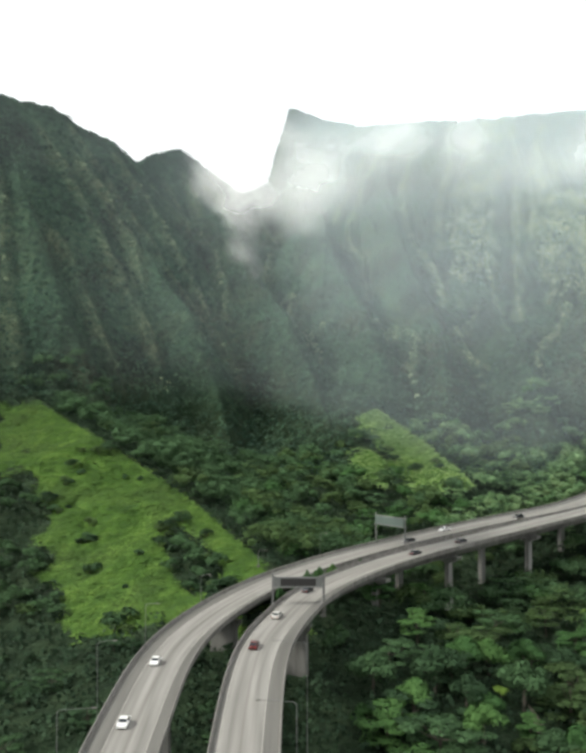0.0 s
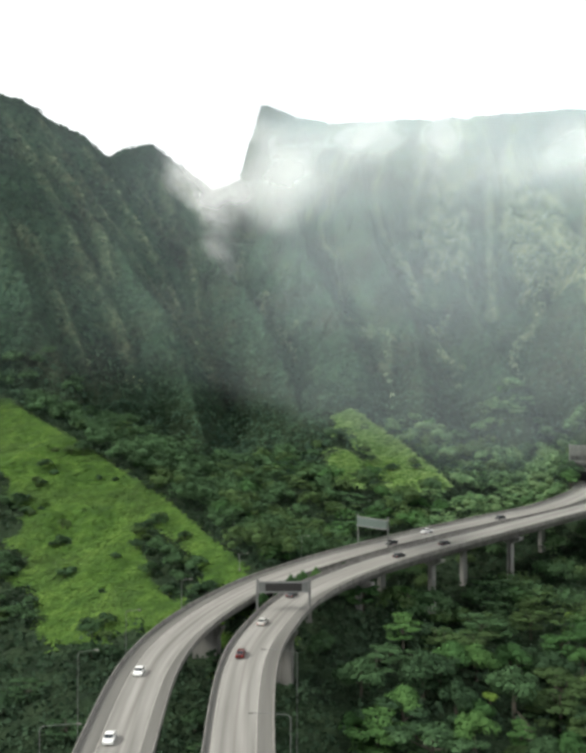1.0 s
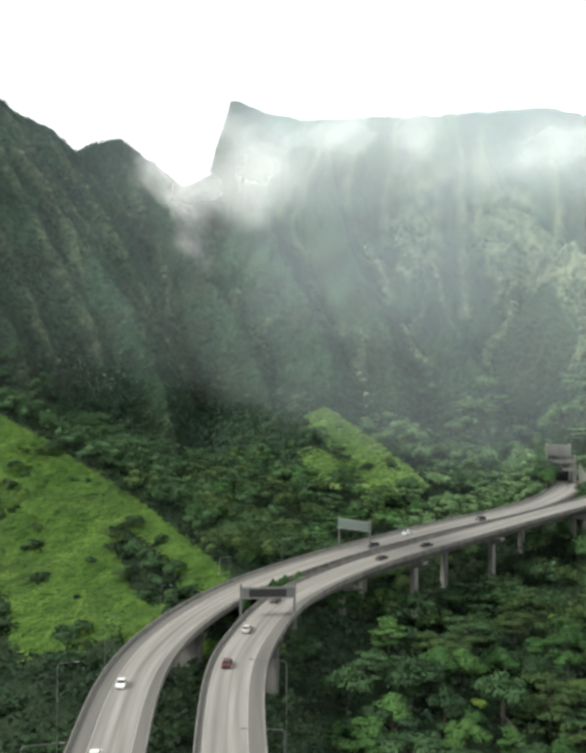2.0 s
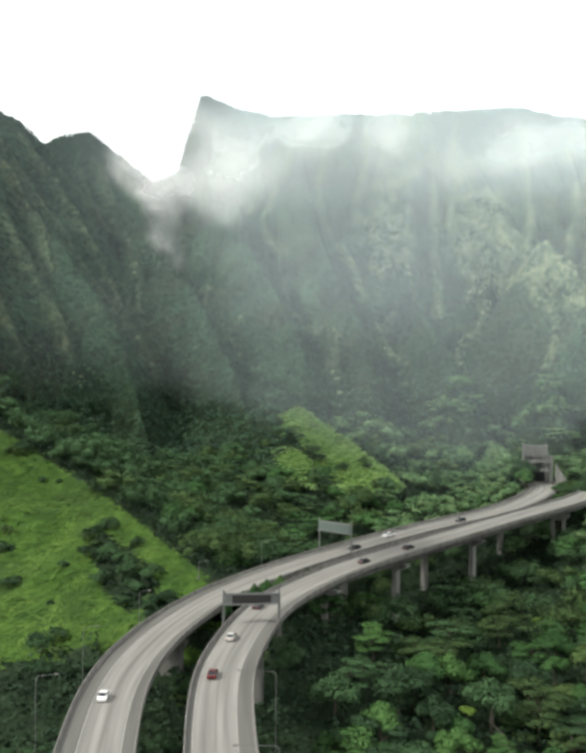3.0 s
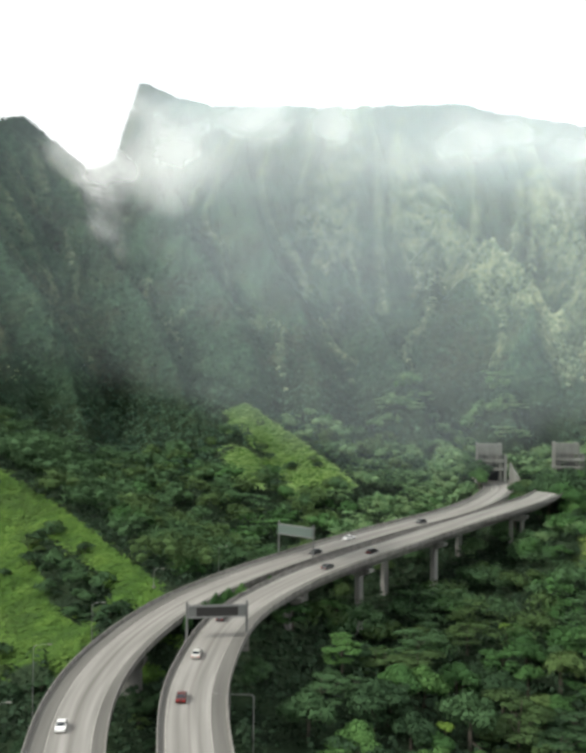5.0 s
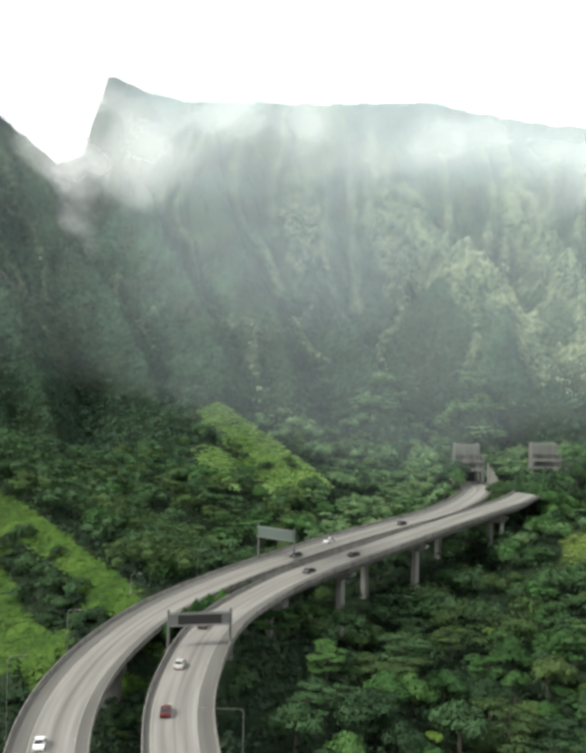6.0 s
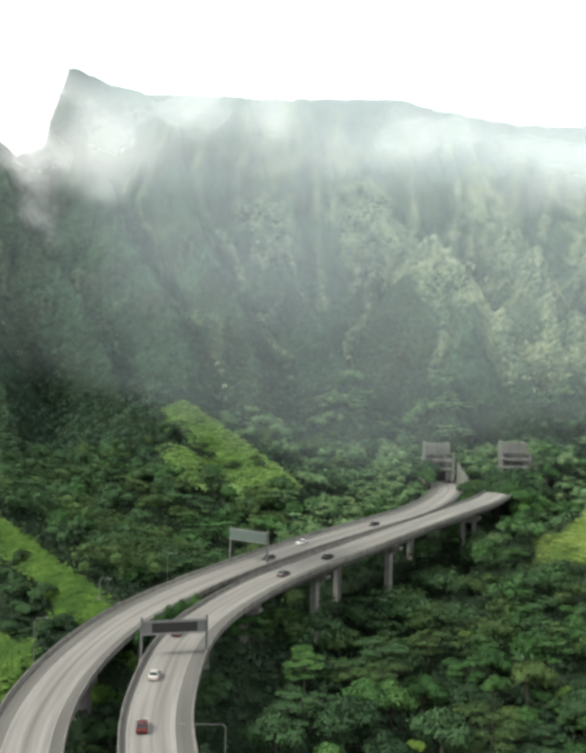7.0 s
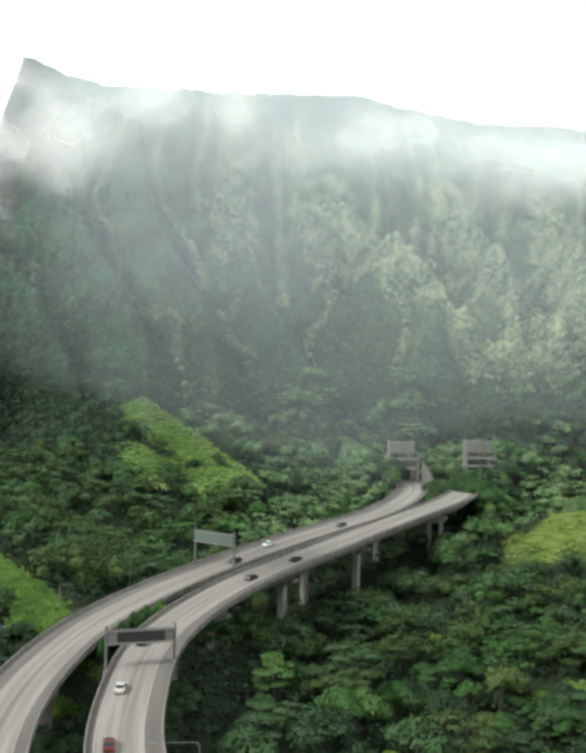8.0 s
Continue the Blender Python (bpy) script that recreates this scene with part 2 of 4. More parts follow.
def off_line(x, y, line):
    """Distance of places from a ridge line in plan, and the crest's height at the nearest point."""
    best, high = np.full(x.shape, 1e9), np.zeros(x.shape)
    for (ax, ay, az), (bx, by, bz) in zip(line, line[1:]):
        dx, dy = bx - ax, by - ay
        u = np.clip(((x - ax) * dx + (y - ay) * dy) / (dx * dx + dy * dy), 0, 1)
        d = np.hypot(x - ax - u * dx, y - ay - u * dy)
        near = d < best
        best, high = np.where(near, d, best), np.where(near, az + u * (bz - az), high)
    return best, high


def waves(x, y, size, seed):
    """Smooth random relief between -1 and 1, for whole arrays."""
    rng = np.random.RandomState(seed)
    out = np.zeros(x.shape)
    for k in range(7):
        a, s, p = rng.uniform(0, 2 * np.pi), size * rng.uniform(0.55, 1.7), rng.uniform(0, 2 * np.pi)
        q = 1.4 * np.sin((x * np.sin(a) - y * np.cos(a)) / (1.7 * s) + p)
        out += np.sin((x * np.cos(a) + y * np.sin(a)) / s * 2.2 + p * 3 + q)
    return out / 3.6


def massif(x, y):
    """Height of the ground before the side spurs and flutes are cut into it."""
    ye = y + 0.55 * np.clip(x - 160, 0, 300) * np.clip((y - 380) / 120, 0, 1)
    z = np.interp(ye, (-4000, -400, 0, 150, 240, 360, 440, 510, 560, 625, 730, 800, 900, 960, 1100, 1500, 4000),
                  (-120, -72, -54, -41, -31, -13, 2, 12, 22, 48, 98, 145, 245, 255, 180, 40, -40))
    z = z - np.interp(ye, (500, 560, 640, 740, 820, 900), (0, 4, 12, 24, 22, 0)) * np.clip((x - 90) / 80, 0, 1)
    z = z + 2.0 * waves(x, y, 28, 3) + 0.08 * np.clip(x - 60, 0, 600) * np.clip((420 - y) / 100, 0, 1)
    z = z + 0.8 * waves(x, y, 9, 21) * np.clip((y - 250) / 30, 0, 1) * np.clip((-12 - x) / 15, 0, 1)
    for line, slope in ROCKS:
        d, h = off_line(x, y, line)
        z = np.maximum(z, h - slope * d - (3.0 * np.clip(-7 - x, 0, 60) if line is MAIN_RIDGE else 0))      # ridge end cut away so the white sky stands in for cloud over the saddle
    for line, near, far in ((GRASS_SPUR, 0.33, 0.33), (HILL_SPUR, 0.5, 0.5), (HILL_NEAR, 0.4, 0.4), (FIELD_RISE, 0.55, 0.55)):
        d, h = off_line(x, y, line)
        z = np.maximum(z, h - near * d + np.clip(d / 12, 0, 1) * (1.1 * waves(x, y, 11, 22) + 0.5 * waves(x, y, 5, 23)))
    d, h = off_line(x, y, BENCH)
    z = np.maximum(z, h - 0.9 * np.clip(d - 9, 0, 1e9))
    return z


def fall_lines():
    """Knife-edged side spurs: lines that start near a crest and run down the steepest way, each with its own relief."""
    rng = np.random.RandomState(77)
    seeds = []
    for line, gap, sides in ((MAIN_RIDGE[1:-1], 30, (1,)), (LEFT_RIDGE, 24, (1,)), *((r, 26, (-1, 1)) for r in (RIB_D, RIB_E, RIB_F, RIB_G, RIB_H, RIB_I, RIB_J, RIB_K)), *((r, 20, (-1, 1)) for r in (RIB_A[3:], RIB_B[2:], RIB_C[2:]))):
        for (ax, ay, _), (bx, by, _) in zip(line, line[1:]):
            far = math.hypot(bx - ax, by - ay)
            for k in range(max(1, int(far / gap + rng.rand()))):
                u, side = rng.rand(), sides[rng.randint(len(sides))]
                out = rng.uniform(10, 22)
                seeds.append((ax + u * (bx - ax) + side * (by - ay) / far * out, ay + u * (by - ay) - side * (bx - ax) / far * out))
    rows, heads = [], np.zeros((0, 2))
    for x, y in seeds:
        way, pts = None, []
        for k in range(15):
            px, py = np.array([x + 11, x - 11, x, x, x]), np.array([y, y, y + 11, y - 11, y])
            h = massif(px, py)
            g = np.array([h[1] - h[0], h[3] - h[2]]) / 22
            fall = np.hypot(*g)
            if h[4] < 44 or fall < 0.3 or (len(heads) and np.min(np.hypot(*(heads - (x, y)).T)) < 11):
                break
            pts.append((x, y, h[4]))
            g = g / fall
            way = g if way is None else 0.5 * way + 0.5 * g + rng.normal(size=2) * 0.12
            way = way / np.hypot(*way)
            x, y = x + way[0] * 13, y + way[1] * 13
        if len(pts) > 2:
            rise = rng.uniform(9, 19) * min(1.0, 0.35 + len(pts) / 8)
            end = len(pts) - 1
            rows.append(([(a, b, c + rise * min(1.0, 0.25 + k / 2.5, 0.3 + (end - k) / 2.5) * rng.uniform(0.8, 1.1)) for k, (a, b, c) in enumerate(pts)], rng.uniform(1.15, 1.7)))
            heads = np.vstack([heads, np.array(pts)[:, :2]])
    return rows


SPURS = fall_lines()


def land(x, y):
    """Height of the bare ground."""
    z = massif(x, y)
    base = z.copy()
    for line, slope in SPURS:
        p = np.array(line)
        near = (x > p[:, 0].min() - 20) & (x < p[:, 0].max() + 20) & (y > p[:, 1].min() - 20) & (y < p[:, 1].max() + 20)
        if near.any():
            d, h = off_line(x[near], y[near], line)
            z[near] = np.maximum(z[near], h - slope * d)
    z = np.minimum(z, base + 24)
    steep = np.clip((base - 38) / 60, 0, 1)
    far = np.clip((x + 60) / 120, 0, 1)
    steep = steep * np.clip(np.minimum(off_line(x, y, MAIN_RIDGE)[0], off_line(x, y, LEFT_RIDGE)[0]) / 60, 0.12, 1)
    # fine flutes run down the slopes: across x on the head wall, along the range on the west wall
    u = far * (x + 0.12 * y) + (1 - far) * (0.55 * x + 0.85 * y)
    v = far * y * 0.22 + (1 - far) * (0.85 * x - 0.5 * y) * 0.22
    gully = 1 - np.abs(waves(u, v * 0.8, 12, 8)) * 1.5
    fine = 1 - np.abs(waves(u, v, 7.5, 9)) * 1.5
    return z + steep * ((3.2 + 2.0 * waves(x, y, 70, 12)) * gully + (2.6 + 1.2 * waves(x, y, 40, 13)) * fine - 4.0 + 0.9 * waves(x, y, 9, 5) + 0.7 * waves(x, y, 5, 6))


def clumps(x, y, cell, seed):
    """Domes of dense bush: 0 between the bushes, up to 1 on their tops."""
    ci, cj = np.floor(x / cell).astype(int), np.floor(y / cell).astype(int)
    best = np.zeros(x.shape)
    for a in (-1, 0, 1):
        for b in (-1, 0, 1):
            k = (ci + a) * 7919 + (cj + b) * 104729 + seed
            r1, r2, r3 = ((np.sin(k * f) * 43758.5453) % 1.0 for f in (12.9898, 78.233, 39.425))
            d2 = ((ci + a + r1) * cell - x) ** 2 + ((cj + b + r2) * cell - y) ** 2
            best = np.maximum(best, (0.55 + 0.45 * r3) * np.sqrt(np.clip(1 - d2 / (cell * (0.6 + 0.35 * r3)) ** 2, 0, 1)))
    return best


def beside(x, y, line):
    """Signed distance from a line in plan: positive on the left of its way."""
    best, side = np.full(x.shape, 1e9), np.zeros(x.shape)
    for (ax, ay, az), (bx, by, bz) in zip(line, line[1:]):
        dx, dy = bx - ax, by - ay
        u = np.clip(((x - ax) * dx + (y - ay) * dy) / (dx * dx + dy * dy), 0, 1)
        d = np.hypot(x - ax - u * dx, y - ay - u * dy)
        s = np.sign(dx * (y - ay) - dy * (x - ax))
        near = d < best
        best, side = np.where(near, d, best), np.where(near, s, side)
    return best * side


def grassy(x, y):
    """1 where grass grows, 0 under trees."""
    ragged = 0.5 * waves(x, y, 13, 15) + 0.3 * waves(x, y, 5, 16)
    s = beside(x, y, GRASS_SPUR)
    edge = (x + 105) * 113 + (y - 375) * 59           # the thicket's edge across the lower slope
    spur = np.clip((s + 2.5) / 2, 0, 1) * np.clip(0.5 + (edge / 127 - np.interp(y, (260, 300, 340, 385), (-7, -7, -2, 4))) / 9 + ragged, 0, 1) * np.clip((y - 252) / 25 + ragged, 0, 1) * np.clip((110 - s) / 20, 0, 1) * np.clip((495 - y) / 40, 0, 1)
    spur = np.maximum(spur, 0.75 * np.clip((s + 2.5) / 2, 0, 1) * np.clip((y - 372) / 20, 0, 1) * np.clip((495 - y) / 40, 0, 1) * np.clip(1.2 + 1.6 * ragged, 0, 1))
    la, lp = (x + 30) * -0.37 + (y - 304) * 0.93, (x + 30) * 0.93 + (y - 304) * 0.37
    spur = spur * np.clip(np.hypot(la / 34, lp / 7) - 0.5 + 0.5 * ragged, 0, 1)       # a thicket in the fold of the slope
    e = beside(x, y, HILL_SPUR[:4])
    hill = np.clip((e + 2) / 2, 0, 1) * np.clip(1.5 - e / np.interp(y, (470, 510, 556), (32, 26, 9)) + ragged, 0, 1) * (y < 556) * np.clip((y - 455) / 12 + ragged, 0, 1)
    hill = np.maximum(hill, np.clip(1.5 - np.hypot((x - 43) / 10, (y - 484) / 22) + 0.5 * ragged, 0, 1))
    f = np.clip(1.55 - np.hypot((x - 193) / 33, (y - 344) / 11.5) + 0.6 * ragged, 0, 1)
    m = np.clip(1.5 - np.hypot((x - 126) / 17, (y - 266) / 6) + 0.4 * ragged, 0, 1)
    return np.maximum(np.maximum(spur, hill), np.maximum(f, m))


def mesh_of(name, verts, faces, mats=(), smooth=False):
    me = bpy.data.meshes.new(name)
    me.from_pydata([tuple(v) for v in verts], [], [tuple(f) for f in faces])
    for m in mats:
        me.materials.append(m)
    if smooth:
        me.polygons.foreach_set("use_smooth", [True] * len(me.polygons))
    me.update()
    return me


def spaced(lo, hi, step, far):
    core = list(np.arange(lo, hi + 0.1, step))
    out, s = [], step
    x = hi
    while x < far:
        s *= 1.35
        x += s
        out.append(x)
    back, s, x = [], step, lo
    while x > -far:
        s *= 1.35
        x -= s
        back.append(x)
    return np.array(back[::-1] + core + out)


def crest_lit_fern(x, y):
    """How far the pale colour of ferns takes over from bush: it paints the light on the crests of the head wall and
    side spurs.
    """
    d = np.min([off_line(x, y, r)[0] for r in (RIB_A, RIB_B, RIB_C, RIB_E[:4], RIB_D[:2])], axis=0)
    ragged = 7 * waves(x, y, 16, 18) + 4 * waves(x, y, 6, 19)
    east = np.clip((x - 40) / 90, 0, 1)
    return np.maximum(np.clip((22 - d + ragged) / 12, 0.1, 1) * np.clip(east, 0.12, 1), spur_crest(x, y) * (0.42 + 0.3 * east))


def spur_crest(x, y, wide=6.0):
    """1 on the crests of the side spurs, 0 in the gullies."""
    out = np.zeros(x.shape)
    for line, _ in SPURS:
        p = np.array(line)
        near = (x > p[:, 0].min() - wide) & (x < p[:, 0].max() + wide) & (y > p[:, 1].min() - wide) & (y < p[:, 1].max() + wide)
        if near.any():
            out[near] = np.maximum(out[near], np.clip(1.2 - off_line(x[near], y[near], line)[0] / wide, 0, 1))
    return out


def build_ground():
    xs, ys = spaced(-260, 430, 2.2, 4200), spaced(60, 1010, 2.6, 4200)
    gx, gy = np.meshgrid(xs, ys)
    gz = land(gx, gy)
    wild = np.clip((gz - 40) / 25, 0, 1) * np.clip((gy - 470) / 40, 0, 1)
    gz = gz + wild * (2.8 * clumps(gx, gy, 9.5, 3) + 2.0 * clumps(gx, gy, 5.2, 5) - 1.6)
    nx, ny = len(xs), len(ys)
    verts = np.stack([gx.ravel(), gy.ravel(), gz.ravel()], 1)
    i = (np.arange(ny - 1)[:, None] * nx + np.arange(nx - 1)[None, :]).ravel()
    faces = np.stack([i, i + 1, i + nx + 1, i + nx], 1)
    me = bpy.data.meshes.new("ground")
    me.vertices.add(len(verts))
    me.vertices.foreach_set("co", verts.ravel())
    me.loops.add(faces.size)
    me.loops.foreach_set("vertex_index", faces.ravel())
    me.polygons.add(len(faces))
    me.polygons.foreach_set("loop_start", np.arange(0, faces.size, 4))
    me.polygons.foreach_set("use_smooth", np.ones(len(faces), bool))
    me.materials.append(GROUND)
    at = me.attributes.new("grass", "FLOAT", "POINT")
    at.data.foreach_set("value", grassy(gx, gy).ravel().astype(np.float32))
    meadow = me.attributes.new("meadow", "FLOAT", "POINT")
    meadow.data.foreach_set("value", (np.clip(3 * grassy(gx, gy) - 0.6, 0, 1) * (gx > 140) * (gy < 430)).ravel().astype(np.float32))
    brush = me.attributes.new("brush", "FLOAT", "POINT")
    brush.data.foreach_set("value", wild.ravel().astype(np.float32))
    lit_fern = me.attributes.new("lit_fern", "FLOAT", "POINT")
    lit_fern.data.foreach_set("value", (np.clip((gz - 52) / 30, 0, 1) * crest_lit_fern(gx, gy) * (gy > 440)).ravel().astype(np.float32))
    me.update()
    me.validate()
    return tagged(new("ground", me), "green valley floor and steep fluted mountain sides", "ground", kind="structure")


ground = build_ground()


# ---- the twin viaducts ----
def part(name, bm, mat, parent, label=""):
    me = bpy.data.meshes.new(name)
    bm.to_mesh(me)
    bm.free()
    me.materials.append(mat)
    ob = new(name, me)
    ob.parent = parent
    return tagged(ob, label)


def shared(name, me, parent, m=None, label=""):
    ob = new(name, me)
    ob.parent = parent
    if m is not None:
        ob.matrix_basis = m
    return tagged(ob, label)


def smooth_line(points, step=3.0):
    """A curve through the points (Catmull-Rom), resampled at even steps."""
    p = np.array(points, float)
    p = np.vstack([2 * p[0] - p[1], p, 2 * p[-1] - p[-2]])
    fine = []
    for a, b, c, d in zip(p, p[1:], p[2:], p[3:]):
        t1 = np.linalg.norm(b - a) ** 0.5
        t2 = t1 + np.linalg.norm(c - b) ** 0.5
        t3 = t2 + np.linalg.norm(d - c) ** 0.5
        for t in np.linspace(t1, t2, 40, endpoint=False):
            a1, a2, a3 = (t1 - t) / t1 * a + t / t1 * b, (t2 - t) / (t2 - t1) * b + (t - t1) / (t2 - t1) * c, (t3 - t) / (t3 - t2) * c + (t - t2) / (t3 - t2) * d
            b1, b2 = (t2 - t) / t2 * a1 + t / t2 * a2, (t3 - t) / (t3 - t1) * a2 + (t - t1) / (t3 - t1) * a3
            fine.append((t2 - t) / (t2 - t1) * b1 + (t - t1) / (t2 - t1) * b2)
    fine = np.array(fine + [p[-2]])
    for _ in range(60):
        fine[1:-1] = 0.25 * fine[:-2] + 0.5 * fine[1:-1] + 0.25 * fine[2:]
    s = np.r_[0, np.cumsum(np.linalg.norm(np.diff(fine, axis=0), axis=1))]
    u = np.arange(0, s[-1], step)
    return np.stack([np.interp(u, s, fine[:, k]) for k in range(3)], 1)


LINE_R = smooth_line([(45, -200, -22), (20, -60, -15), (5, 40, -10), (-1, 100, -7), (-2.8, 152, -4.0), (-1.8, 203, -0.3), (3.1, 228.3, 0.9), (10.1, 251, 1.7), (20.2, 270, 2.5), (38.3, 294, 3.6), (58.9, 313.5, 4.9), (81.5, 333, 6.4), (107.6, 355, 8.2), (140, 381.3, 10.3), (150, 389.7, 11), (158, 398, 11.6), (165, 406.5, 12)])
LINE_L = smooth_line([(20, -200, -20), (-2, -60, -13), (-16, 40, -8), (-22, 110, -4.4), (-23.5, 162, -1.9), (-22.7, 208.5, -1.2), (-15.7, 240.5, -0.4), (-1.2, 272, 1.1), (16.6, 294, 2.8), (36.8, 313.5, 4.4), (62.5, 335.5, 6.2), (86, 354, 7.6), (110, 373, 8.8), (129, 393, 10.1), (138, 405, 10.9), (147, 420, 11.6), (153, 437, 12.1), (156, 460, 12.3)])


def along(line, s):
    """Place and heading (radians from +x) at s metres along a line."""
    d = np.r_[0, np.cumsum(np.linalg.norm(np.diff(line, axis=0), axis=1))]
    p = Vector([float(np.interp(s, d, line[:, k])) for k in range(3)])
    q = [float(np.interp(s + 2, d, line[:, k]) - np.interp(s - 2, d, line[:, k])) for k in range(2)]
    return p, math.atan2(q[1], q[0])


def sweep(name, line, section, mat, parent, label="", uv=False, closed=True, lift=0.0):
    """Draws a section (offset to the left in metres, height) along a line."""
    t = np.gradient(line[:, :2], axis=0)
    t /= np.linalg.norm(t, axis=1)[:, None]
    left = np.stack([-t[:, 1], t[:, 0]], 1)
    k, nl = len(section), len(line)
    verts = []
    for p, f in zip(line, left):
        verts += [(p[0] + f[0] * a, p[1] + f[1] * a, p[2] + b + lift) for a, b in section]
    faces, uvs = [], []
    s = np.r_[0, np.cumsum(np.linalg.norm(np.diff(line, axis=0), axis=1))]
    for i in range(nl - 1):
        for j in range(k if closed else k - 1):
            m = (j + 1) % k
            faces.append((i * k + j, i * k + m, (i + 1) * k + m, (i + 1) * k + j))
            uvs += [(section[j][0], s[i]), (section[m][0], s[i]), (section[m][0], s[i + 1]), (section[j][0], s[i + 1])]
    if closed:
        faces += [tuple(range(k))[::-1], tuple((nl - 1) * k + j for j in range(k))]
        uvs += [(0, 0)] * (2 * k)
    me = mesh_of(name, verts, faces, [mat])
    if uv:
        lay = me.uv_layers.new(name="across_along")
        lay.data.foreach_set("uv", np.array(uvs, float).ravel())
    ob = new(name, me)
    ob.parent = parent
    return tagged(ob, label)


def pier(line, s, parent, wide=1.3, across=(0.0,)):
    """Rectangular columns with a flared hammerhead cap under the box girder."""
    p, a = along(line, s)
    foot = float(land(np.array([p.x]), np.array([p.y]))[0]) - 2
    top = p.z - 3.35
    holder = new("pier", None)
    holder.parent = parent
    holder.matrix_basis = pose(p.x, p.y, 0, 0, 0, math.degrees(a))
    for mid in across:
        bm = bmesh.new()
        rings = [(foot, 1.2, wide + 0.15), (top - 2.6, 1.1, wide)]
        loops = []
        for z, sx, sy in rings:
            c = 0.25
            loops.append([bm.verts.new(q) for q in ((-sx + c, mid - sy, z), (sx - c, mid - sy, z), (sx, mid - sy + c, z), (sx, mid + sy - c, z), (sx - c, mid + sy, z), (-sx + c, mid + sy, z), (-sx, mid + sy - c, z), (-sx, mid - sy + c, z))])
        for i in range(8):
            bm.faces.new((loops[0][i], loops[0][(i + 1) % 8], loops[1][(i + 1) % 8], loops[1][i]))
        bm.faces.new(loops[0][::-1])
        bm.faces.new(loops[1])
        # near wall piers get the darker concrete: their shaded faces are in the colour
        part("column", bm, COLUMN if wide < 2 else CONCRETE, holder)
    bm = bmesh.new()
    rows = [(top - 2.62, 1.1, wide + max(across)), (top - 0.9, 1.25, max(4.6, wide + 0.6)), (top + 0.02, 1.25, max(4.7, wide + 0.6))]
    loops = [[bm.verts.new(q) for q in ((-sx, -sy, z), (sx, -sy, z), (sx, sy, z), (-sx, sy, z))] for z, sx, sy in rows]
    for lo, hi in zip(loops, loops[1:]):
        for i in range(4):
            bm.faces.new((lo[i], lo[(i + 1) % 4], hi[(i + 1) % 4], hi[i]))
    bm.faces.new(loops[0][::-1])
    bm.faces.new(loops[-1])
    # cap follows its column: the shade of near piers is painted in
    part("pier_cap", bm, COLUMN if wide < 2 else CONCRETE, holder)
    return holder


def viaduct(line, width, lanes, pier_at, label):
    h = width / 2
    v = tagged(new("viaduct", None), label, "viaduct", "twin viaducts")
    sweep("road_surface", line, [(h - 0.4, 0), (h - 0.4, -0.25), (-h + 0.4, -0.25), (-h + 0.4, 0)][::-1], road_material("deck_concrete", lanes), v, "pale worn concrete lanes with dark shoulders", uv=True)
    sweep("box_girder", line, [(h - 0.05, -0.27), (h - 0.05, -0.6), (h - 2.6, -1.0), (h - 3.5, -3.3), (-h + 3.5, -3.3), (-h + 2.6, -1.0), (-h + 0.05, -0.6), (-h + 0.05, -0.27)][::-1], CONCRETE, v)
    for side in (1, -1):
        sec = [(side * h, -0.5), (side * h, 0.82), (side * (h - 0.22), 0.82), (side * (h - 0.3), 0.35), (side * (h - 0.42), 0.05), (side * (h - 0.42), -0.26), (side * (h - 0.05), -0.26), (side * (h - 0.05), -0.5)]
        sweep("parapet", line, sec[::-side], PARAPET, v)
    for u in (lanes[0], lanes[2]):
        sweep("edge_line", line, [(u - 0.07, 0.006), (u + 0.07, 0.006)], LINE_WHITE, v, "worn white edge line", closed=False)
    for s in pier_at:
        if s == 640:
            pier(line, s, v, 0.5, (-2.4, 2.4))
        else:
            pier(line, s, v, 3.6 if s < 460 else 0.95)
    return v


PIERS_R = [60, 130, 200, 262, 325, 385, 440, 495, 534, 579, 640]
PIERS_L = [60, 130, 200, 262, 325, 390, 450, 497, 541, 585, 634]
viaduct_r = viaduct(LINE_R, 12.5, (-3.0, 0.8, 4.8), PIERS_R, "curving concrete viaduct carrying the outbound lanes")
viaduct_l = viaduct(LINE_L, 13.3, (-4.15, -0.5, 3.2), PIERS_L, "curving concrete viaduct carrying the inbound lanes")


# ---- sign gantry, signs, lamp posts ----
def bar(bm, a, b, r, sides=8, r2=None):
    """A tapered round bar from a to b, added to bm."""
    a, b = Vector(a), Vector(b)
    q = (b - a).to_track_quat("Z", "Y")
    lo = [bm.verts.new(a + q @ Vector((r * math.cos(k * 2 * math.pi / sides), r * math.sin(k * 2 * math.pi / sides), 0))) for k in range(sides)]
    s = r if r2 is None else r2
    hi = [bm.verts.new(b + q @ Vector((s * math.cos(k * 2 * math.pi / sides), s * math.sin(k * 2 * math.pi / sides), 0))) for k in range(sides)]
    for k in range(sides):
        bm.faces.new((lo[k], lo[(k + 1) % sides], hi[(k + 1) % sides], hi[k]))
    bm.faces.new(lo[::-1])
    bm.faces.new(hi)


def block(bm, x0, x1, y0, y1, z0, z1, bevel=0.0):
    m = Matrix.Translation(((x0 + x1) / 2, (y0 + y1) / 2, (z0 + z1) / 2)) @ Matrix.Diagonal((x1 - x0, y1 - y0, z1 - z0, 1))
    made = bmesh.ops.create_cube(bm, size=1, matrix=m)["verts"]
    if bevel:
        edges = list({e for v in made for e in v.link_edges})
        bmesh.ops.bevel(bm, geom=edges, offset=bevel, segments=1, affect="EDGES")


